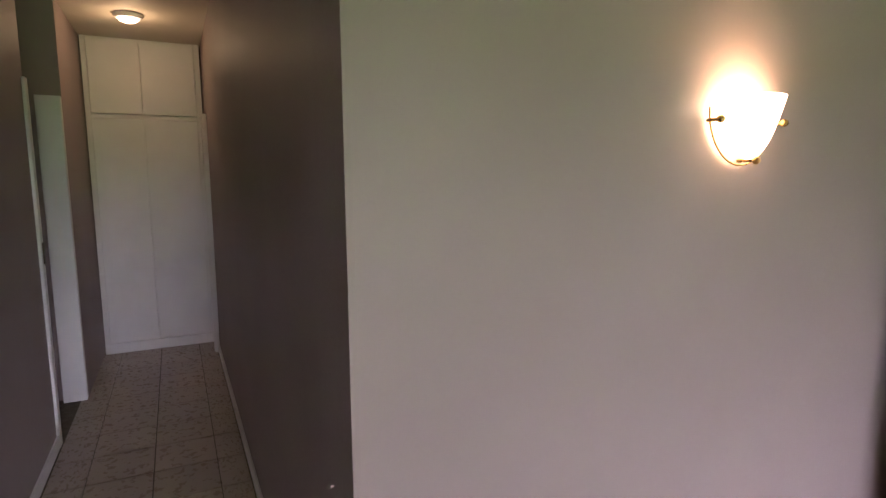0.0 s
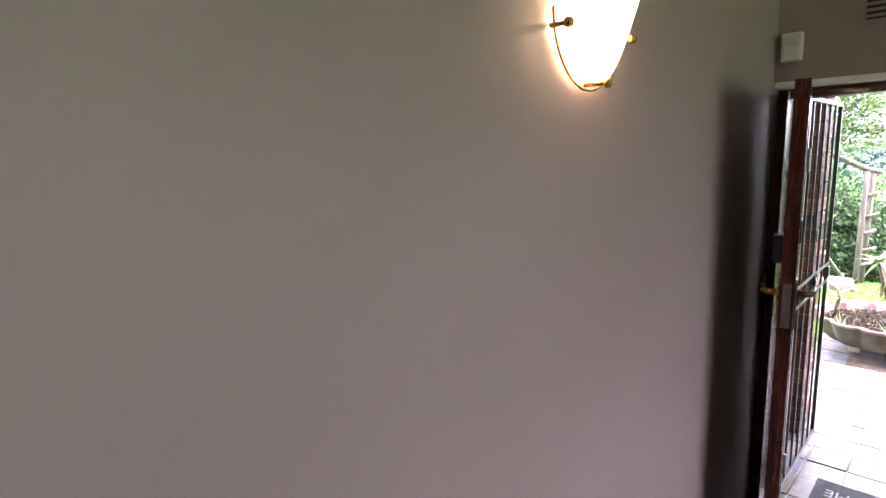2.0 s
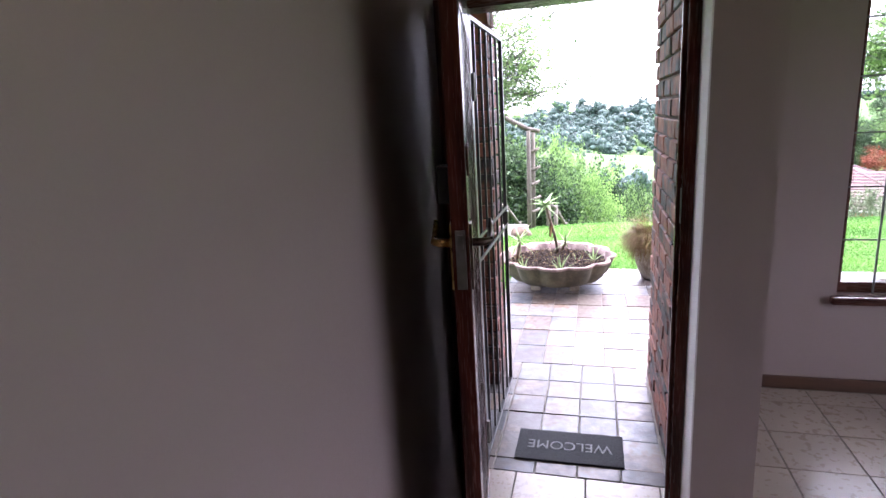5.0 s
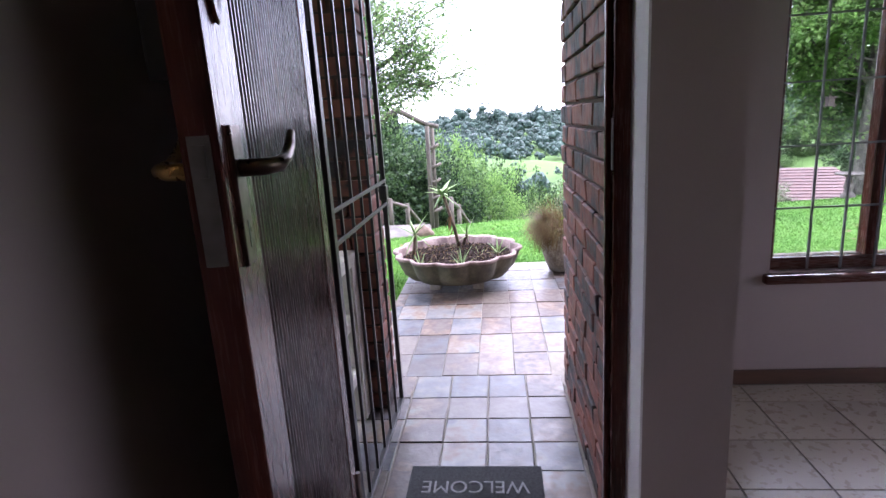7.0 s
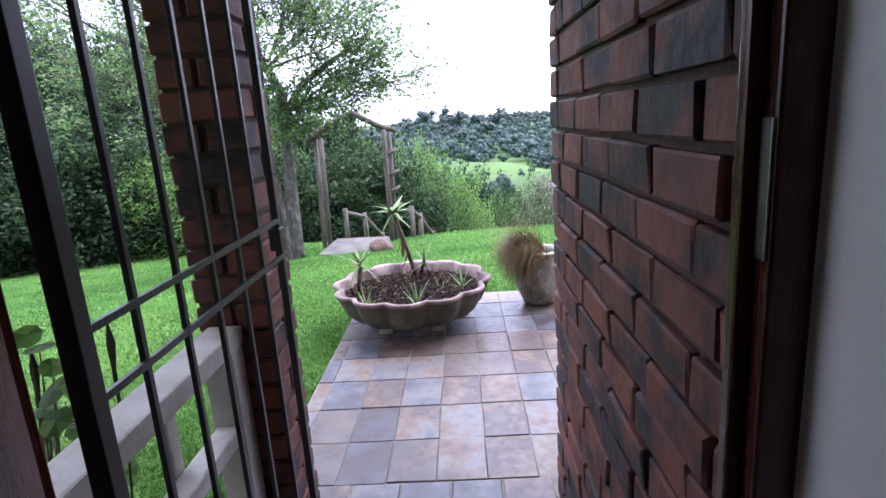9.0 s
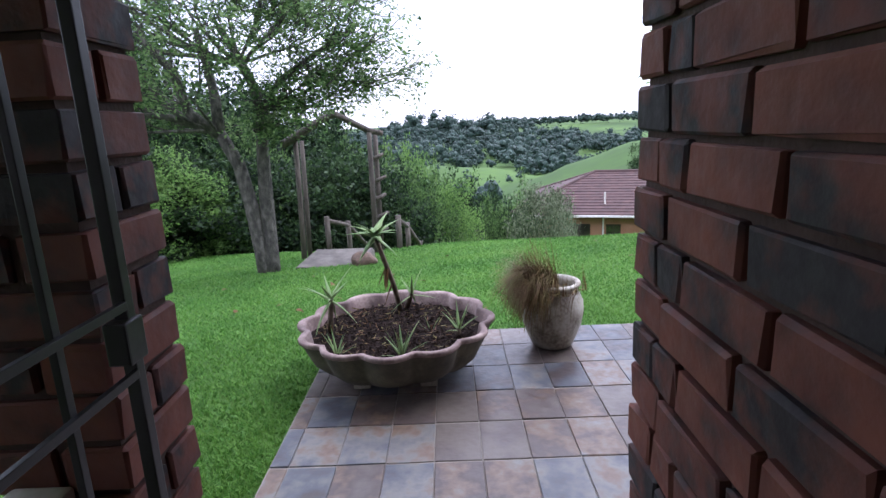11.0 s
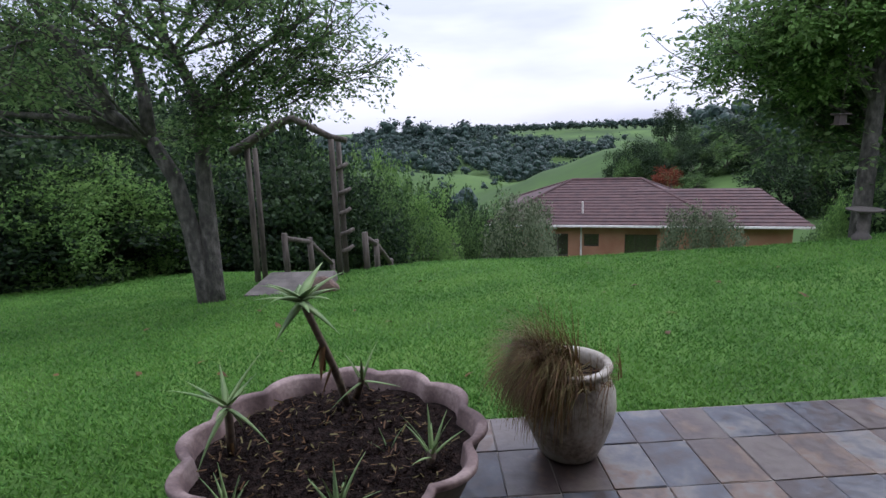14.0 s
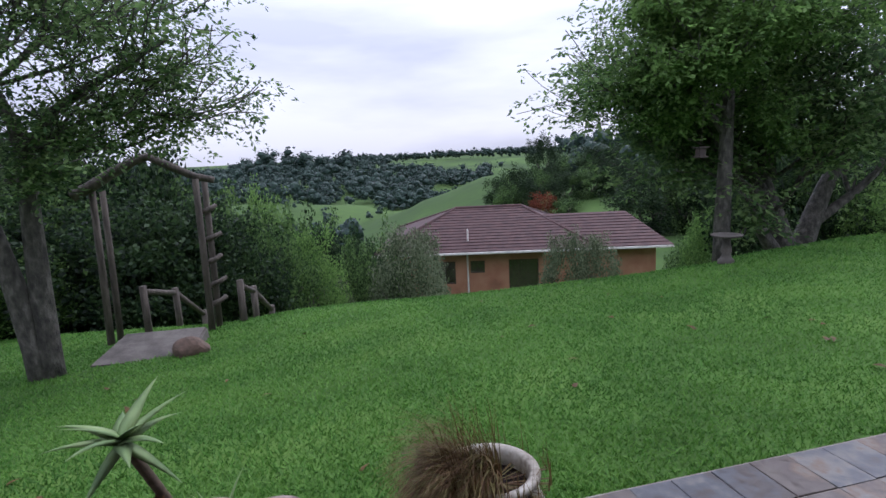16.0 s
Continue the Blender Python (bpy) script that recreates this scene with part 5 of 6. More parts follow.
# down the slope, before the far house, and behind it
for kd, r, deg, el, s in (("light", 19.5, -3.9, -3.3, 0.9), ("mid", 20.5, -2.0, -4.9, 1.1), ("dark", 22, 0.6, -6.0, 1.2), ("mid", 23, 2.6, -7.0, 1.2), ("dark", 26, 4.6, -7.9, 1.3), ("mid", 19, 0.2, -8.8, 0.9),
                          ("dark", 18.5, -3.0, -6.8, 1.0), ("mid", 21, 5.6, -10.2, 1.0), ("grey", 18.4, 2.4, -11.0, 0.62), ("grey", 19.6, 9.2, -6.6, 1.35), ("mid", 22, 7.6, -7.4, 1.2), ("grey", 22.6, 11.0, -7.4, 1.05), ("dark", 21.5, 7.6, -9.6, 0.9),
                          ("dark", 19, 44, -3.5, 1.3), ("dark", 19, 48, -2.0, 1.5), ("light", 18, 52, -3.5, 1.3), ("dark", 19, 56, -1.0, 1.6), ("mid", 19, 60, -2.0, 1.6), ("dark", 20, 65, 0.0, 1.8), ("grey", 19.5, 25.6, -7.7, 0.95), ("grey", 19.8, 28.4, -8.1, 0.95), ("light", 19, 38.0, -6.4, 0.7), ("mid", 30, -2.0, -7.2, 1.8), ("dark", 34, 1.5, -8.2, 1.8), ("dark", 40, -3.5, -6.6, 2.4),
                          ("mid", 44, 4.2, -8.4, 1.9), ("dark", 50, 1.0, -7.6, 2.4), ("mid", 60, 5.0, -8.2, 2.0),
                          ("dark", 85, 19.9, -2.7, 2.6), ("dark", 88, 21.3, -1.9, 3.0), ("mid", 92, 23.0, -1.9, 3.2), ("dark", 95, 25.6, -1.3, 3.4), ("mid", 95, 27.4, -0.6, 3.6), ("dark", 95, 29.6, -0.1, 4.2),
                          ("dark", 95, 32.5, 0.3, 4.6), ("mid", 80, 20.6, -3.3, 2.3), ("dark", 80, 22.4, -2.9, 2.4), ("dark", 80, 26.4, -2.4, 2.6), ("mid", 80, 28.6, -2.0, 2.8), ("dark", 80, 31.2, -1.5, 3.2),
                          ("dark", 60, 34.0, -2.2, 4.0), ("mid", 62, 38.0, -1.6, 4.2), ("dark", 58, 42.0, -1.2, 4.2), ("mid", 26, 36.8, -8.0, 0.9), ("rust", 74, 23.9, -4.5, 1.8), ("mid", 74, 26.3, -4.9, 1.7), ("dark", 110, 24.1, 1.0, 3.0), ("dark", 72, 36, -0.4, 4.0), ("mid", 72, 40, 0.2, 4.2), ("dark", 72, 45, 0.4, 4.4), ("dark", 72, 51, 0.6, 4.6)):
    bush_seen(kd, r, deg, el, s)
# hedge behind the shade tree
for k in range(12):
    bush(rng_b.choice(["light", "mid", "dark"]), 18.5 + rng_b.uniform(-1, 1.5), -12.4 - 1.3 * k, rng_b.uniform(1.2, 1.7), rng_b.uniform(0.6, 1.8))


# ---- rustic pole arch, fence rails and slab ----
def arch():
    a = empty("rustic_arch", (14.3, 2.3, gz(14.3, 2.3)), "rustic gum-pole garden arch with a gable of bent branches", "garden arch")

    def put(nm, bm):
        ob = part(nm, bm, POLE_WOOD, a, "", True)
        ob.matrix_parent_inverse = a.matrix_world.inverted()

    for x, y, lean, h, r in ((14.35, 3.02, -0.06, 1.17, 0.045), (14.65, 2.99, -0.06, 1.12, 0.042), (14.1, 1.66, -0.02, 1.22, 0.043), (14.35, 1.60, -0.03, 1.24, 0.042)):
        bm = bmesh.new()
        g = gz(x, y)
        bent_tube(bm, [(x, y, g - 0.2), (x, y + lean * 0.6, (g + h) / 2), (x, y + lean, h)], [r * 1.12, r * 1.04, r], 10)
        put("pole", bm)
    for pts, rad in (([(14.3, 3.18, 1.08), (14.3, 2.95, 1.19), (14.3, 2.66, 1.36), (14.3, 2.40, 1.49), (14.3, 2.22, 1.545)], [0.075, 0.075, 0.07, 0.06, 0.05]),
                     ([(14.3, 2.36, 1.52), (14.28, 2.20, 1.54), (14.25, 1.95, 1.40), (14.2, 1.66, 1.25), (14.2, 1.42, 1.19)], [0.05, 0.055, 0.055, 0.05, 0.045])):
        bm = bmesh.new()
        bent_tube(bm, pts, rad, 9)
        put("branch", bm)
    for k, z in enumerate((-0.55, -0.28, 0.05, 0.36, 0.75)):
        bm = bmesh.new()
        bent_tube(bm, [(14.25, 1.68, z), (14.30, 1.52, z + 0.05), (14.36, 1.46 - 0.03 * (k % 2), z + 0.09)], [0.04, 0.036, 0.03], 7)
        put("rung", bm)


arch()


def rail_fence(pts, label):
    f = empty("pole_fence", (*pts[0][:2], gz(*pts[0][:2])), label, "fence")
    inv = f.matrix_world.inverted()
    tops = []
    for x, y, h in pts:
        g = gz(x, y)
        bm = tube(bmesh.new(), (x, y, g - 0.2), (x, y, g + h), 0.055, 0.05, 9)
        ob = part("post", bm, POLE_WOOD, f, "", True)
        ob.matrix_parent_inverse = inv
        tops.append((x, y, g + h - 0.08))
    for p, q in zip(tops, tops[1:]):
        bm = tube(bmesh.new(), p, q, 0.045, 0.04, 8)
        ob = part("rail", bm, POLE_WOOD, f, "", True)
        ob.matrix_parent_inverse = inv


rail_fence([(14.5, 1.28, 0.62), (15.3, 1.18, 0.62), (16.2, 1.0, 0.6)], "weathered pole handrail beside garden steps")
rail_fence([(14.7, 2.62, 0.72), (15.6, 2.40, 0.7), (16.6, 2.2, 0.7)], "weathered pole handrail under the arch")


def slab():
    s = empty("stone_slab", (13.05, 2.12, gz(13.05, 2.12)), "pale weathered stone slab lying at the lawn's edge", "slab")
    bm = bmesh.new()
    lo = [(-0.28, 0.66), (-0.5, -0.46), (0.50, -0.52), (0.62, 0.50)]
    vb = [bm.verts.new((x, y, -0.12)) for x, y in lo]
    vt = [bm.verts.new((x * 0.97, y * 0.97, z)) for (x, y), z in zip(lo, (0.03, 0.04, 0.13, 0.12))]
    bm.faces.new(vt)
    bm.faces.new(list(reversed(vb)))
    for k in range(4):
        bm.faces.new((vb[k], vb[(k + 1) % 4], vt[(k + 1) % 4], vt[k]))
    bmesh.ops.bevel(bm, geom=list(bm.edges), offset=0.02, segments=2, affect="EDGES")
    part("slab", bm, GREY_STONE, s)
    r = empty("brown_boulder", (12.68, 1.66, gz(12.68, 1.66)), "small brown boulder beside the stone slab", "rock")
    bm = bmesh.new()
    bmesh.ops.create_icosphere(bm, subdivisions=3, radius=0.2)
    for v in bm.verts:
        v.co = Vector((v.co.x * 0.9, v.co.y * 1.0, v.co.z * 0.75 + 0.06)) * (1 + 0.25 * noise.noise(v.co * 5))
    part("rock", bm, surface("brown_rock", [(0.06, 0.04, 0.028), (0.14, 0.09, 0.065)], scale=12, rough=(0.8, 0.95), bump=0.6, bump_scale=50), r)


slab()


# ---- bird bath and bird feeder by the slender tree ----
def bird_bath():
    x, y = 12.68, -5.50
    b = empty("bird_bath", (x, y, gz(x, y)), "weathered grey stone bird bath with a flat bowl", "bird bath")
    bm = bmesh.new()
    lathe(bm, [(0.001, -0.05), (0.11, -0.05), (0.11, 0.05), (0.08, 0.08), (0.055, 0.13), (0.075, 0.19), (0.06, 0.26), (0.045, 0.32), (0.06, 0.37), (0.001, 0.37)], 24)
    part("pedestal", bm, GREY_STONE, b, "", True)
    bm = bmesh.new()
    lathe(bm, [(0.001, 0.365), (0.07, 0.365), (0.20, 0.395), (0.215, 0.415), (0.20, 0.42), (0.16, 0.40), (0.001, 0.39)], 28)
    part("bowl", bm, GREY_STONE, b, "", True)


bird_bath()


def bird_feeder():
    x, y, z = 12.9, -5.2, 1.15
    f = empty("bird_feeder", (x, y, z), "small dark hanging bird feeder under the tree", "bird feeder")
    part("tray", boxed((-0.075, -0.075, 0.0), (0.075, 0.075, 0.02), 0.004), DARK_FRAME, f)
    part("roof", boxed((-0.085, -0.085, 0.13), (0.085, 0.085, 0.15), 0.01), DARK_FRAME, f)
    part("seed_box", boxed((-0.05, -0.05, 0.02), (0.05, 0.05, 0.13), 0.004), DARK_FRAME, f)
    part("wire", tube(bmesh.new(), (0, 0, 0.15), (0.1, -0.2, 1.6), 0.002, sides=6), DARK_FRAME, f)


bird_feeder()


# ---- neighbouring house down the slope ----
def far_house():
    ax, ay, bx_, by_ = 36.4, -5.4, 32.0, -19.3
    ang = math.degrees(math.atan2(by_ - ay, bx_ - ax))
    h = empty("neighbour_house", (ax, ay, -6.9), "low orange brick house with a brown tiled hip roof", "house")
    h.rotation_euler = (0, 0, radians(ang))
    # local: x along the front, +y away from the lawn, z up; eave at 2.75
    D, E = 10.0, 2.82
    holes = ((1.1, 2.35, 0.9, 2.2), (3.2, 4.0, 1.5, 2.2), (5.35, 7.0, 0.2, 2.2))
    W0, W1 = -1.5, 13.4
    cuts = sorted({W0, W1, *(c for q in holes for c in q[:2])})
    for c0, c1 in zip(cuts, cuts[1:]):
        q = next((q for q in holes if q[0] <= c0 and c1 <= q[1]), None)
        for z0, z1 in (((-1.5, q[2]), (q[3], E)) if q else ((-1.5, E),)):
            part("wall", boxed((c0, 0, z0), (c1, 0.25, z1)), FACE_BRICK, h)
    for lo, hi in (((W0, 0.25, -1.5), (W0 + 0.25, D, E)), ((W1 - 0.25, 0.25, -1.5), (W1, 6.6, E)), ((W0 + 0.25, D - 0.25, -1.5), (9.0, D, E))):
        part("wall", boxed(lo, hi), FACE_BRICK, h)
    for q in holes:
        w = part("window", boxed((q[0], 0.12, q[2]), (q[1], 0.14, q[3])), GLASS, h, "dark window of the brick house")
        # dark sheet behind the glass stands in for the unlit room
        part("curtain", boxed((q[0], 0.3, q[2]), (q[1], 0.33, q[3])), DARK_FRAME, w)
        n = max(2, round((q[1] - q[0]) / 0.65))
        for k in range(n + 1):
            xx = q[0] + (q[1] - q[0]) * k / n
            part("frame", boxed((xx - 0.04, 0.06, q[2]), (xx + 0.04, 0.118, q[3])), DARK_FRAME, w)
        for zz in (q[2], q[3] - 0.07):
            part("frame", boxed((q[0], 0.05, zz), (q[1], 0.119, zz + 0.07)), DARK_FRAME, w)
    o, R = 0.7, 1.85
    x0, x1, y0, y1 = W0 - o, 10.2, -o, D + o
    ra, rb = (2.3, D / 2, E + R), (6.5, D / 2, E + R)
    bm = bmesh.new()

    def slope(p, q, r, s, rows):
        """One roof plane as stepped courses of tiles, from the eave edge p-q up to r-s."""
        p, q, r, s = map(Vector, (p, q, r, s))
        low = None
        for k in range(rows):
            t0, t1 = k / rows, (k + 1) / rows
            a, b_ = p.lerp(s, t0), q.lerp(r, t0)
            c, d = q.lerp(r, t1), p.lerp(s, t1)
            up = Vector((0, 0, 0.05))
            va = [bm.verts.new(v) for v in (a + up, b_ + up, c + up * 0.2, d + up * 0.2)]
            vb = low or [bm.verts.new(v) for v in (a, b_)]
            low = [va[3], va[2]]
            bm.faces.new(va)
            bm.faces.new((vb[0], vb[1], va[1], va[0]))

    for quad in (((x1, y1, E), (x0, y1, E), ra, rb), ((x0, y1, E), (x0, y0, E), ra, ra), ((x1, y0, E), (x1, y1, E), rb, rb), ((x0, y0, E), (x1, y0, E), rb, ra)):
        bm = bmesh.new()
        slope(*quad, 16)
        roof = part("roof", bm, ROOF_TILE, h, "weathered brown concrete roof tiles")
    # lower wing on the right with its own ridge
    bm = bmesh.new()
    slope((5.6, y0 - 0.02, E), (W1 + o, y0 - 0.02, E), (12.6, 3.5, E + 1.42), (6.2, 3.5, E + 1.42), 12)
    slope((W1 + o, y0 - 0.02, E), (W1 + o, 7.7, E), (12.6, 3.5, E + 1.42), (12.6, 3.5, E + 1.42), 12)
    part("wing_roof", bm, ROOF_TILE, h, "weathered brown concrete roof tiles")
    part("gutter", boxed((x0, y0 - 0.1, E - 0.12), (W1 + o, y0, E), 0.02), RAIL_WHITE, h, "white gutter and fascia")
    part("downpipe", tube(bmesh.new(), (3.05, -0.06, -1.4), (3.05, -0.06, E - 0.15), 0.05, sides=8), RAIL_WHITE, h)
    part("vent_pipe", tube(bmesh.new(), (3.1, 0.6, E + 0.3), (3.1, 0.6, E + 1.1), 0.05, sides=8), RAIL_WHITE, roof)
    bm = bmesh.new()
    tube(bm, ra, rb, 0.13, sides=8)
    for e0 in ((x0, y0, E + 0.04), (x0, y1, E + 0.04)):
        tube(bm, e0, ra, 0.11, sides=8)
    for e0 in ((x1, y0, E + 0.04), (x1, y1, E + 0.04)):
        tube(bm, e0, rb, 0.11, sides=8)
    part("ridge_tiles", bm, ROOF_TILE, roof)


far_house()


# ---- far woods ----
def lump():
    bm = bmesh.new()
    bmesh.ops.create_icosphere(bm, subdivisions=2, radius=1.0)
    v = np.array([tuple(q.co) for q in bm.verts])
    f = np.array([[q.index for q in face.verts] for face in bm.faces])
    bm.free()
    return v, f


LUMP_V, LUMP_F = lump()


def woods(name, spots, label, leaf=1.9, per=72, lumps=4, width=0.45):
    """Far trees: each a cluster of broken, lumpy masses of foliage with loose leaf clumps round the outline."""
    rng = np.random.default_rng(len(spots))
    q = []
    for x, y, h in spots:
        z = gz(x, y)
        w = h * rng.uniform(0.8, 1.25) * width
        c = rng.normal(size=(lumps, 3)) * np.array([w * 0.42, w * 0.42, h * 0.15]) + np.array([x, y, z + h * 0.56])
        for p in c:
            r = w * rng.uniform(0.30, 0.46)
            v = p + LUMP_V * np.array([r, r, r * rng.uniform(0.75, 1.15)]) * rng.uniform(0.84, 1.12, (len(LUMP_V), 1))
            t = v[LUMP_F]
            q.append(np.concatenate([t, t[:, 2:3]], 1))
        q.append(leaf_quads(rng, c, leaf * h / 9, w * 0.34, per // lumps))
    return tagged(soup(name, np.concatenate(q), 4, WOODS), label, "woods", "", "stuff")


def polar(r, deg):
    a = radians(deg)
    return 5.2 + r * math.cos(a), 0.3 - r * math.sin(a)


rng_w = random.Random(3)
spots = []
for k in range(1500):
    deg = rng_w.uniform(-32, 20)
    r = 225 + 225 * rng_w.random() ** 0.8
    if deg > 8 and r < 200 + 14 * (deg - 8) or deg > 12 and r > 400 - 4 * (deg - 12):
        continue
    spots.append((*polar(r, deg), rng_w.choice((5, 6, 7, 8, 10)) * rng_w.uniform(0.75, 1.1)))
for k in range(60):
    spots.append((*polar(rng_w.uniform(186, 225), rng_w.uniform(7.5, 13.5)), rng_w.uniform(4, 7)))
for k in range(160):
    spots.append((*polar(rng_w.uniform(440, 470), rng_w.uniform(-25, 9)), rng_w.uniform(6, 11)))
for k in range(14):
    spots.append((*polar(rng_w.uniform(400, 450), rng_w.uniform(-4, 5)), rng_w.uniform(15, 19)))
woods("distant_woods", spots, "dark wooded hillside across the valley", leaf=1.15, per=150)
spots = []
for k in range(420):
    spots.append((*polar(rng_w.uniform(640, 665), rng_w.uniform(5, 34)), rng_w.uniform(9, 12)))
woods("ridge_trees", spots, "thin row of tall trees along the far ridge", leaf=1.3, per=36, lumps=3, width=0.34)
spots = []
for k in range(130):
    deg = rng_w.uniform(-35, 4.5)
    spots.append((*polar(rng_w.uniform(62, 105), deg), rng_w.uniform(3, 6)))
for k in range(30):
    t = k / 29
    spots.append((*polar(150 + 8 * t, 9.5 + 9 * t + rng_w.uniform(-0.4, 0.4)), rng_w.uniform(1.5, 3.2)))
for k in range(12):
    spots.append((*polar(rng_w.uniform(130, 168), rng_w.choice((-1.5, 2.5, 6.8)) + rng_w.uniform(-0.9, 0.9)), rng_w.uniform(1.5, 3.0)))
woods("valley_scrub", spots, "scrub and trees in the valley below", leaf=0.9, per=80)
spots = []
for k in range(150):
    spots.append((*polar(rng_w.uniform(85, 170), rng_w.uniform(26, 62)), rng_w.uniform(4, 7)))
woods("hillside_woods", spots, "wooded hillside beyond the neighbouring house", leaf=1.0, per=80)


# ---- grass blades of the near lawn ----
def lawn_blades():
    rng = np.random.default_rng(77)
    r, th = 0.6 + 12.4 * rng.uniform(size=620000) ** 1.15, rng.uniform(-1.25, 1.75, 620000)
    x, y = 5.6 + r * np.cos(th), 0.3 + r * np.sin(th)
    ok = x > 4.4
    ok &= ~((x < 8.0) & (y < 1.125))
    ok &= ~((x < 5.75) & (y < 1.13))
    x, y = x[ok], y[ok]
    n = len(x)
    z = ground_z(x, y)
    far = np.clip((x - 6) / 8, 0, 1)
    h = rng.uniform(0.010, 0.026, n) * (1 + 0.4 * far)
    w = rng.uniform(0.0028, 0.0055, n) * (1 + 0.9 * far)
    a = rng.uniform(0, 2 * np.pi, n)
    lx, ly = rng.normal(size=n) * h * 0.9, rng.normal(size=n) * h * 0.9
    p0 = np.stack([x + np.cos(a) * w, y + np.sin(a) * w, z - 0.004], 1)
    p1 = np.stack([x - np.cos(a) * w, y - np.sin(a) * w, z - 0.004], 1)
    p2 = np.stack([x + lx, y + ly, z + h], 1)
    ob = soup("grass", np.stack([p0, p1, p2], 1), 3, BLADE)
    tagged(ob, "short mown green grass", "grass", "", "stuff")


lawn_blades()


# ---- fallen leaves on the lawn ----
def fallen_leaves():
    rng = random.Random(31)
    for k in range(34):
        x, y = rng.uniform(8.4, 13.0), rng.uniform(-5.5, 3.6)
        leaf = empty("fallen_leaf", (x, y, gz(x, y) + 0.022), "dry curled brown leaf lying on the grass", "leaf", "fallen leaves")
        leaf.rotation_euler = (rng.uniform(-0.4, 0.4), rng.uniform(-0.4, 0.4), rng.uniform(0, 6.28))
        bm = bmesh.new()
        ln = rng.uniform(0.05, 0.10)
        blade(bm, (-ln / 2, 0, 0), (1, 0, 0.35), ln, ln * 0.26, 0.8, 4, 0.08)
        part("blade", bm, DRY_GRASS, leaf)


fallen_leaves()


# ---- pieces: bricks, slates, floor tiles ----
def block_mesh(name, size, seed, rough, material, bevel=0.004):
    """A rough block centred on the origin."""
    rnd = random.Random(seed)
    bm = bmesh.new()
    sx, sy, sz = (s / 2 for s in size)
    box(bm, (-sx, -sy, -sz), (sx, sy, sz))
    bmesh.ops.bevel(bm, geom=list(bm.edges), offset=bevel, segments=1, affect="EDGES")
    for v in bm.verts:
        v.co += Vector((rnd.uniform(-1, 1), rnd.uniform(-1, 1), rnd.uniform(-1, 1))) * rough
    me = bpy.data.meshes.new(name)
    bm.to_mesh(me)
    bm.free()
    me.materials.append(material)
    return me


BR_L, BR_D, BR_H, JOINT = 0.221, 0.104, 0.074, 0.012
STRETCH = [block_mesh("brick", (BR_L, BR_D, BR_H), 100 + k, 0.0028, BRICK, 0.005) for k in range(8)]
HEADER = [block_mesh("brick", (BR_D, BR_D, BR_H), 200 + k, 0.0028, BRICK, 0.005) for k in range(5)]
rng_k = random.Random(17)


def piece(name, me, parent, m):
    ob = new(name, me)
    ob.parent = parent
    ob.matrix_parent_inverse = parent.matrix_world.inverted()
    ob.matrix_basis = m
    return ob


def brick_course(parent, x0, x1, z, plane, along="x", sign=-1, shift=0.0):
    """A course of bricks from x0 to x1 whose outer faces lie about the plane; sign: the way the bricks go into the wall."""
    a = x0 - shift
    while a < x1 - 0.03:
        ln = BR_L
        b = a + ln
        s, e = max(a, x0), min(b, x1)
        if e - s > 0.04:
            me = rng_k.choice(STRETCH if e - s > 0.16 else HEADER)
            base = BR_L if e - s > 0.16 else BR_D
            off = rng_k.uniform(-0.003, 0.005)
            c = (s + e) / 2
            dep = plane + sign * (BR_D / 2 - off)
            loc = (c, dep, z) if along == "x" else (dep, c, z)
            m = Matrix.Translation(loc) @ Matrix.Rotation(radians((0 if along == "x" else 90) + rng_k.choice((0, 180))), 4, "Z") @ Matrix.Diagonal(((e - s) / base, 1, 1, 1))
            piece("brick", me, parent, m @ Matrix.Rotation(radians(rng_k.uniform(-0.6, 0.6)), 4, "Y"))
        a = b + JOINT


porch_wall = bpy.data.objects["wall_porch"]
for k in range(27):
    z = 0.043 + 0.0862 * k
    odd = k % 2
    brick_course(porch_wall, X_IN + 0.132, X_BRICK - (0.0 if odd else BR_D + JOINT), z, 0.0, shift=0.05 if odd else 0.12)
    if not odd:
        piece("brick", rng_k.choice(STRETCH), porch_wall, Matrix.Translation((X_BRICK - BR_D / 2 + rng_k.uniform(-0.003, 0.004), -BR_L / 2 + rng_k.uniform(-0.003, 0.003), z)) @ Matrix.Rotation(radians(90), 4, "Z"))
    else:
        piece("brick", rng_k.choice(HEADER), porch_wall, Matrix.Translation((X_BRICK - BR_D / 2, -BR_D - JOINT - BR_D / 2 + rng_k.uniform(-0.003, 0.003), z)))

# pier: one brick square
PX0, PX1, PY0, PY1 = 5.315, 5.537, 0.862, 1.084
pier = tagged(part("brick_pier", boxed((PX0 + 0.012, PY0 + 0.012, -0.06), (PX1 - 0.012, PY1 - 0.012, 2.62)), MORTAR), "dark red-brown brick porch pier", "pier", "", "structure")
for k in range(29):
    z = 0.043 + 0.0862 * k
    q = lambda: rng_k.uniform(-0.004, 0.004)
    if k % 2:
        spots = [((PX0 + PX1) / 2, PY0 + BR_D / 2, 0), ((PX0 + PX1) / 2, PY1 - BR_D / 2, 0)]
    else:
        spots = [(PX0 + BR_D / 2, (PY0 + PY1) / 2, 90), (PX1 - BR_D / 2, (PY0 + PY1) / 2, 90)]
    for x, y, rot in spots:
        piece("brick", rng_k.choice(STRETCH), pier, Matrix.Translation((x + q(), y + q(), z)) @ Matrix.Rotation(radians(rot + rng_k.choice((0, 180))), 4, "Z"))
front_outer = bpy.data.objects["wall_front_outer"]
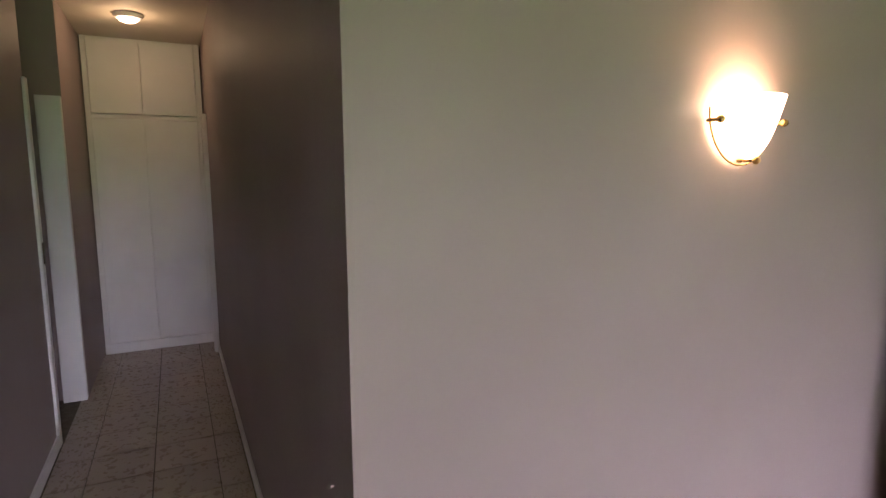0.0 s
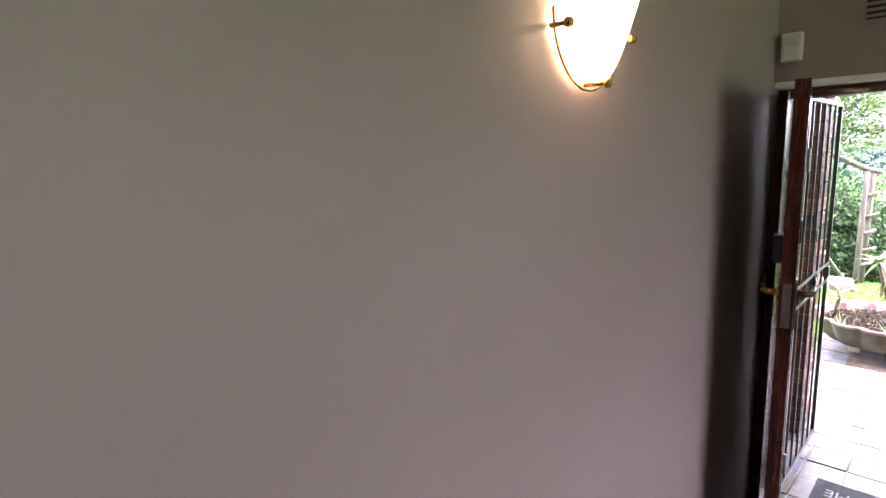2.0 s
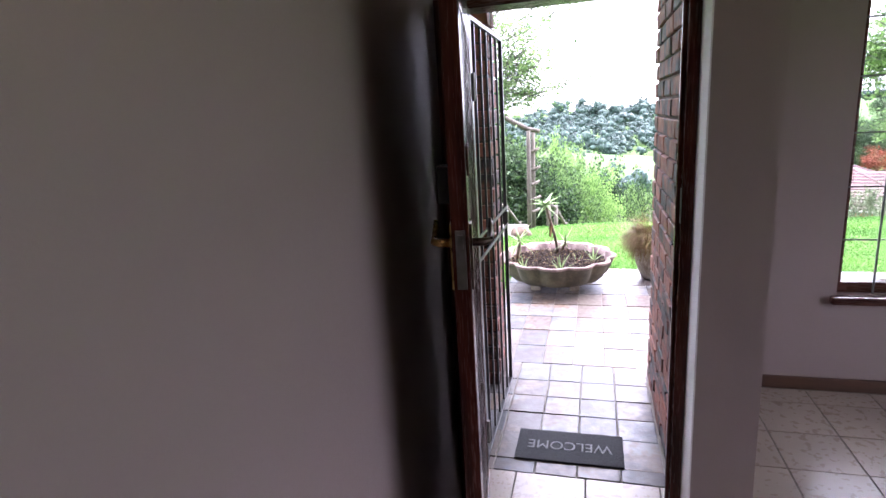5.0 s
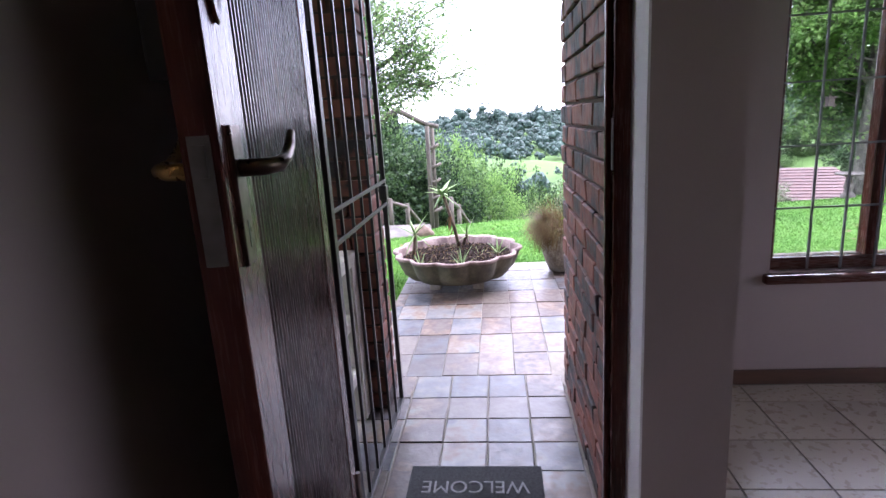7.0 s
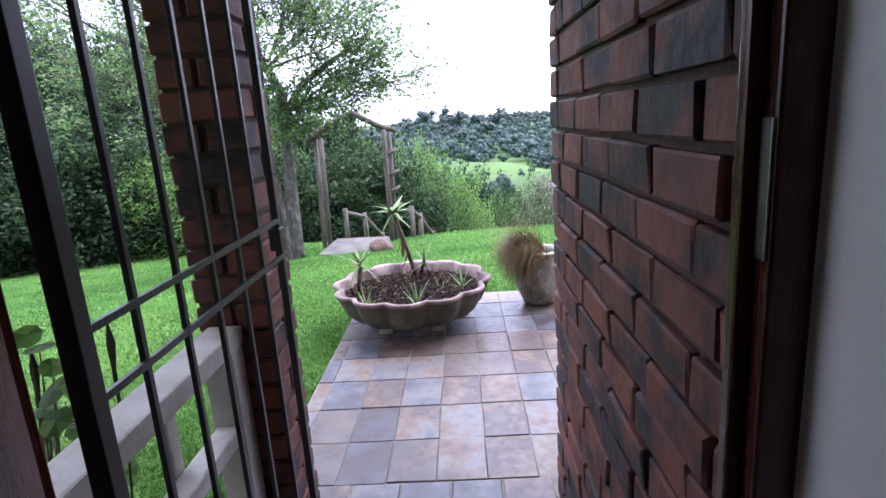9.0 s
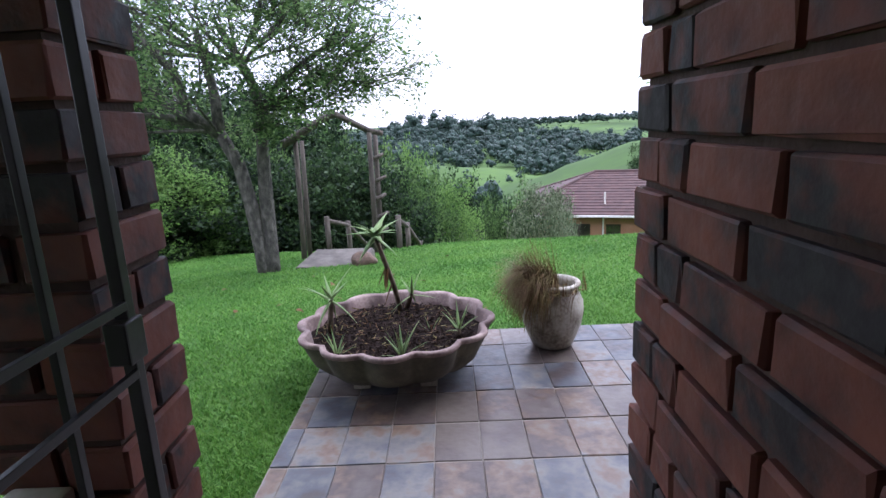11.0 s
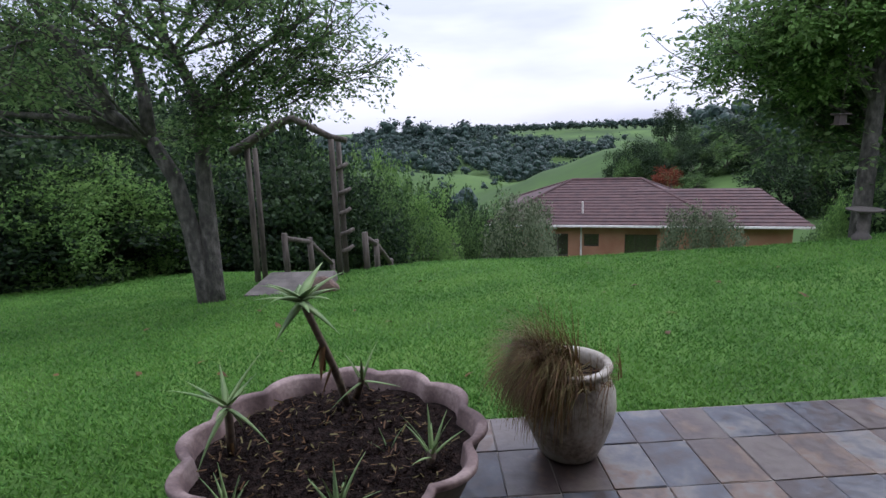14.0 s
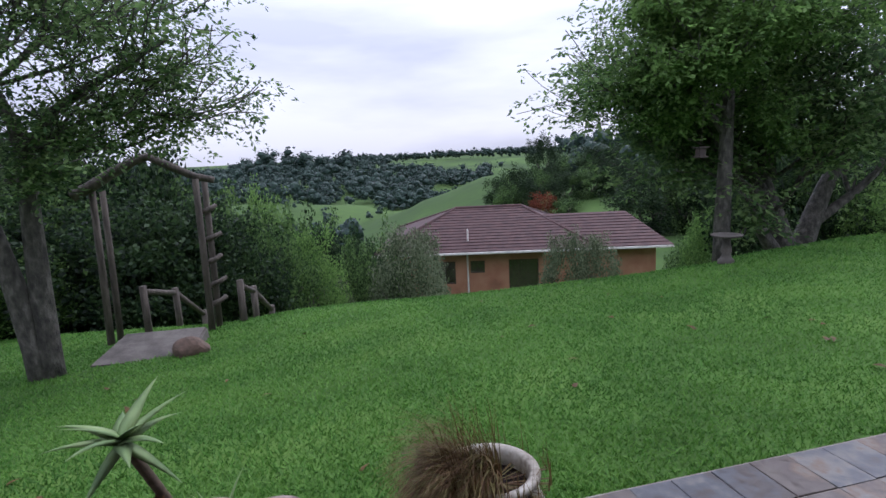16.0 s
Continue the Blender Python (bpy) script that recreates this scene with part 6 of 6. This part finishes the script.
for k in range(29):
    z = 0.043 + 0.0862 * k
    piece("brick", rng_k.choice(HEADER), front_outer, Matrix.Translation((X_SILL - BR_D / 2 + 0.012, Y_WALL + 0.11 + BR_D / 2, z)) @ Matrix.Rotation(radians(90), 4, "Z"))

# slates
patio = tagged(part("pavement", boxed((X_SILL, -5.0, -0.12), (7.97, 1.118, -0.0045)), SLATE_BED), "slate-paved patio and porch with pale joints", "patio", "", "structure")
SLATES = {}


def slate(x0, x1, y0, y1):
    g = 0.0027
    key = (round(x1 - x0, 2), round(y1 - y0, 2))
    if key not in SLATES:
        SLATES[key] = [block_mesh("slate", (key[0] - 2 * g, key[1] - 2 * g, 0.022), 300 + k, 0.0016, SLATE, 0.003) for k in range(4)]
    m = Matrix.Translation(((x0 + x1) / 2, (y0 + y1) / 2, -0.0105 + rng_k.uniform(-0.0015, 0.0015))) @ Matrix.Rotation(radians(rng_k.uniform(-0.25, 0.25)), 4, "X") @ Matrix.Rotation(radians(rng_k.choice((0, 180))), 4, "Z")
    piece("slate", rng_k.choice(SLATES[key]), patio, m)


porch_rows = (4.50, 4.60, 4.835, 5.03, 5.225, 5.42, 5.66)
for xa, xb in zip(porch_rows, porch_rows[1:]):
    for k in range(5):
        slate(xa, xb, 0.005 + 0.192 * k, 0.005 + 0.192 * (k + 1))
rows = (5.66, 5.95, 6.237, 6.53, 6.825, 7.12, 7.415, 7.70, 7.965)
for xa, xb in zip(rows, rows[1:]):
    for k in range(-21, 6):
        y0 = 0.052 + 0.197 * k
        if xa < 5.70 and -0.25 < y0 < -0.02:
            continue
        if xa < 5.70 and y0 < -0.02:
            slate(5.73, xb, y0, y0 + 0.197)
            continue
        slate(xa, xb, y0, min(y0 + 0.197, 1.115))

# floor tiles
TILE_ME = [block_mesh("floor_tile", (0.303, 0.303, 0.010), 400 + k, 0.0, TILE, 0.0012) for k in range(3)]


def tiles(parent, x0, x1, y0, y1, z, ox, oy, turn=Matrix()):
    for i in range(int((x1 - x0) / 0.31) + 2):
        for j in range(int((y1 - y0) / 0.31) + 2):
            xa, ya = x0 + ox + 0.31 * i, y0 + oy + 0.31 * j
            xb, yb = min(xa + 0.31, x1), min(ya + 0.31, y1)
            xa, ya = max(xa, x0), max(ya, y0)
            if xb - xa < 0.02 or yb - ya < 0.02:
                continue
            m = Matrix.Translation(((xa + xb) / 2, (ya + yb) / 2, z - 0.005)) @ Matrix.Diagonal(((xb - xa) / 0.31, (yb - ya) / 0.31, 1, 1))
            piece("floor_tile", rng_k.choice(TILE_ME), parent, turn @ m)


tiles(upper, 0.56, 1.495, 0.9, 5.34, UP, -0.135, -0.10, PASSAGE_TURN)
tiles(lower, 2.82, X_SILL, -1.1, 0.85, 0.0, -0.08, -0.10)
tiles(lower, X_SILL, 5.51, -2.9, -0.23, 0.0, -0.08, -0.10)
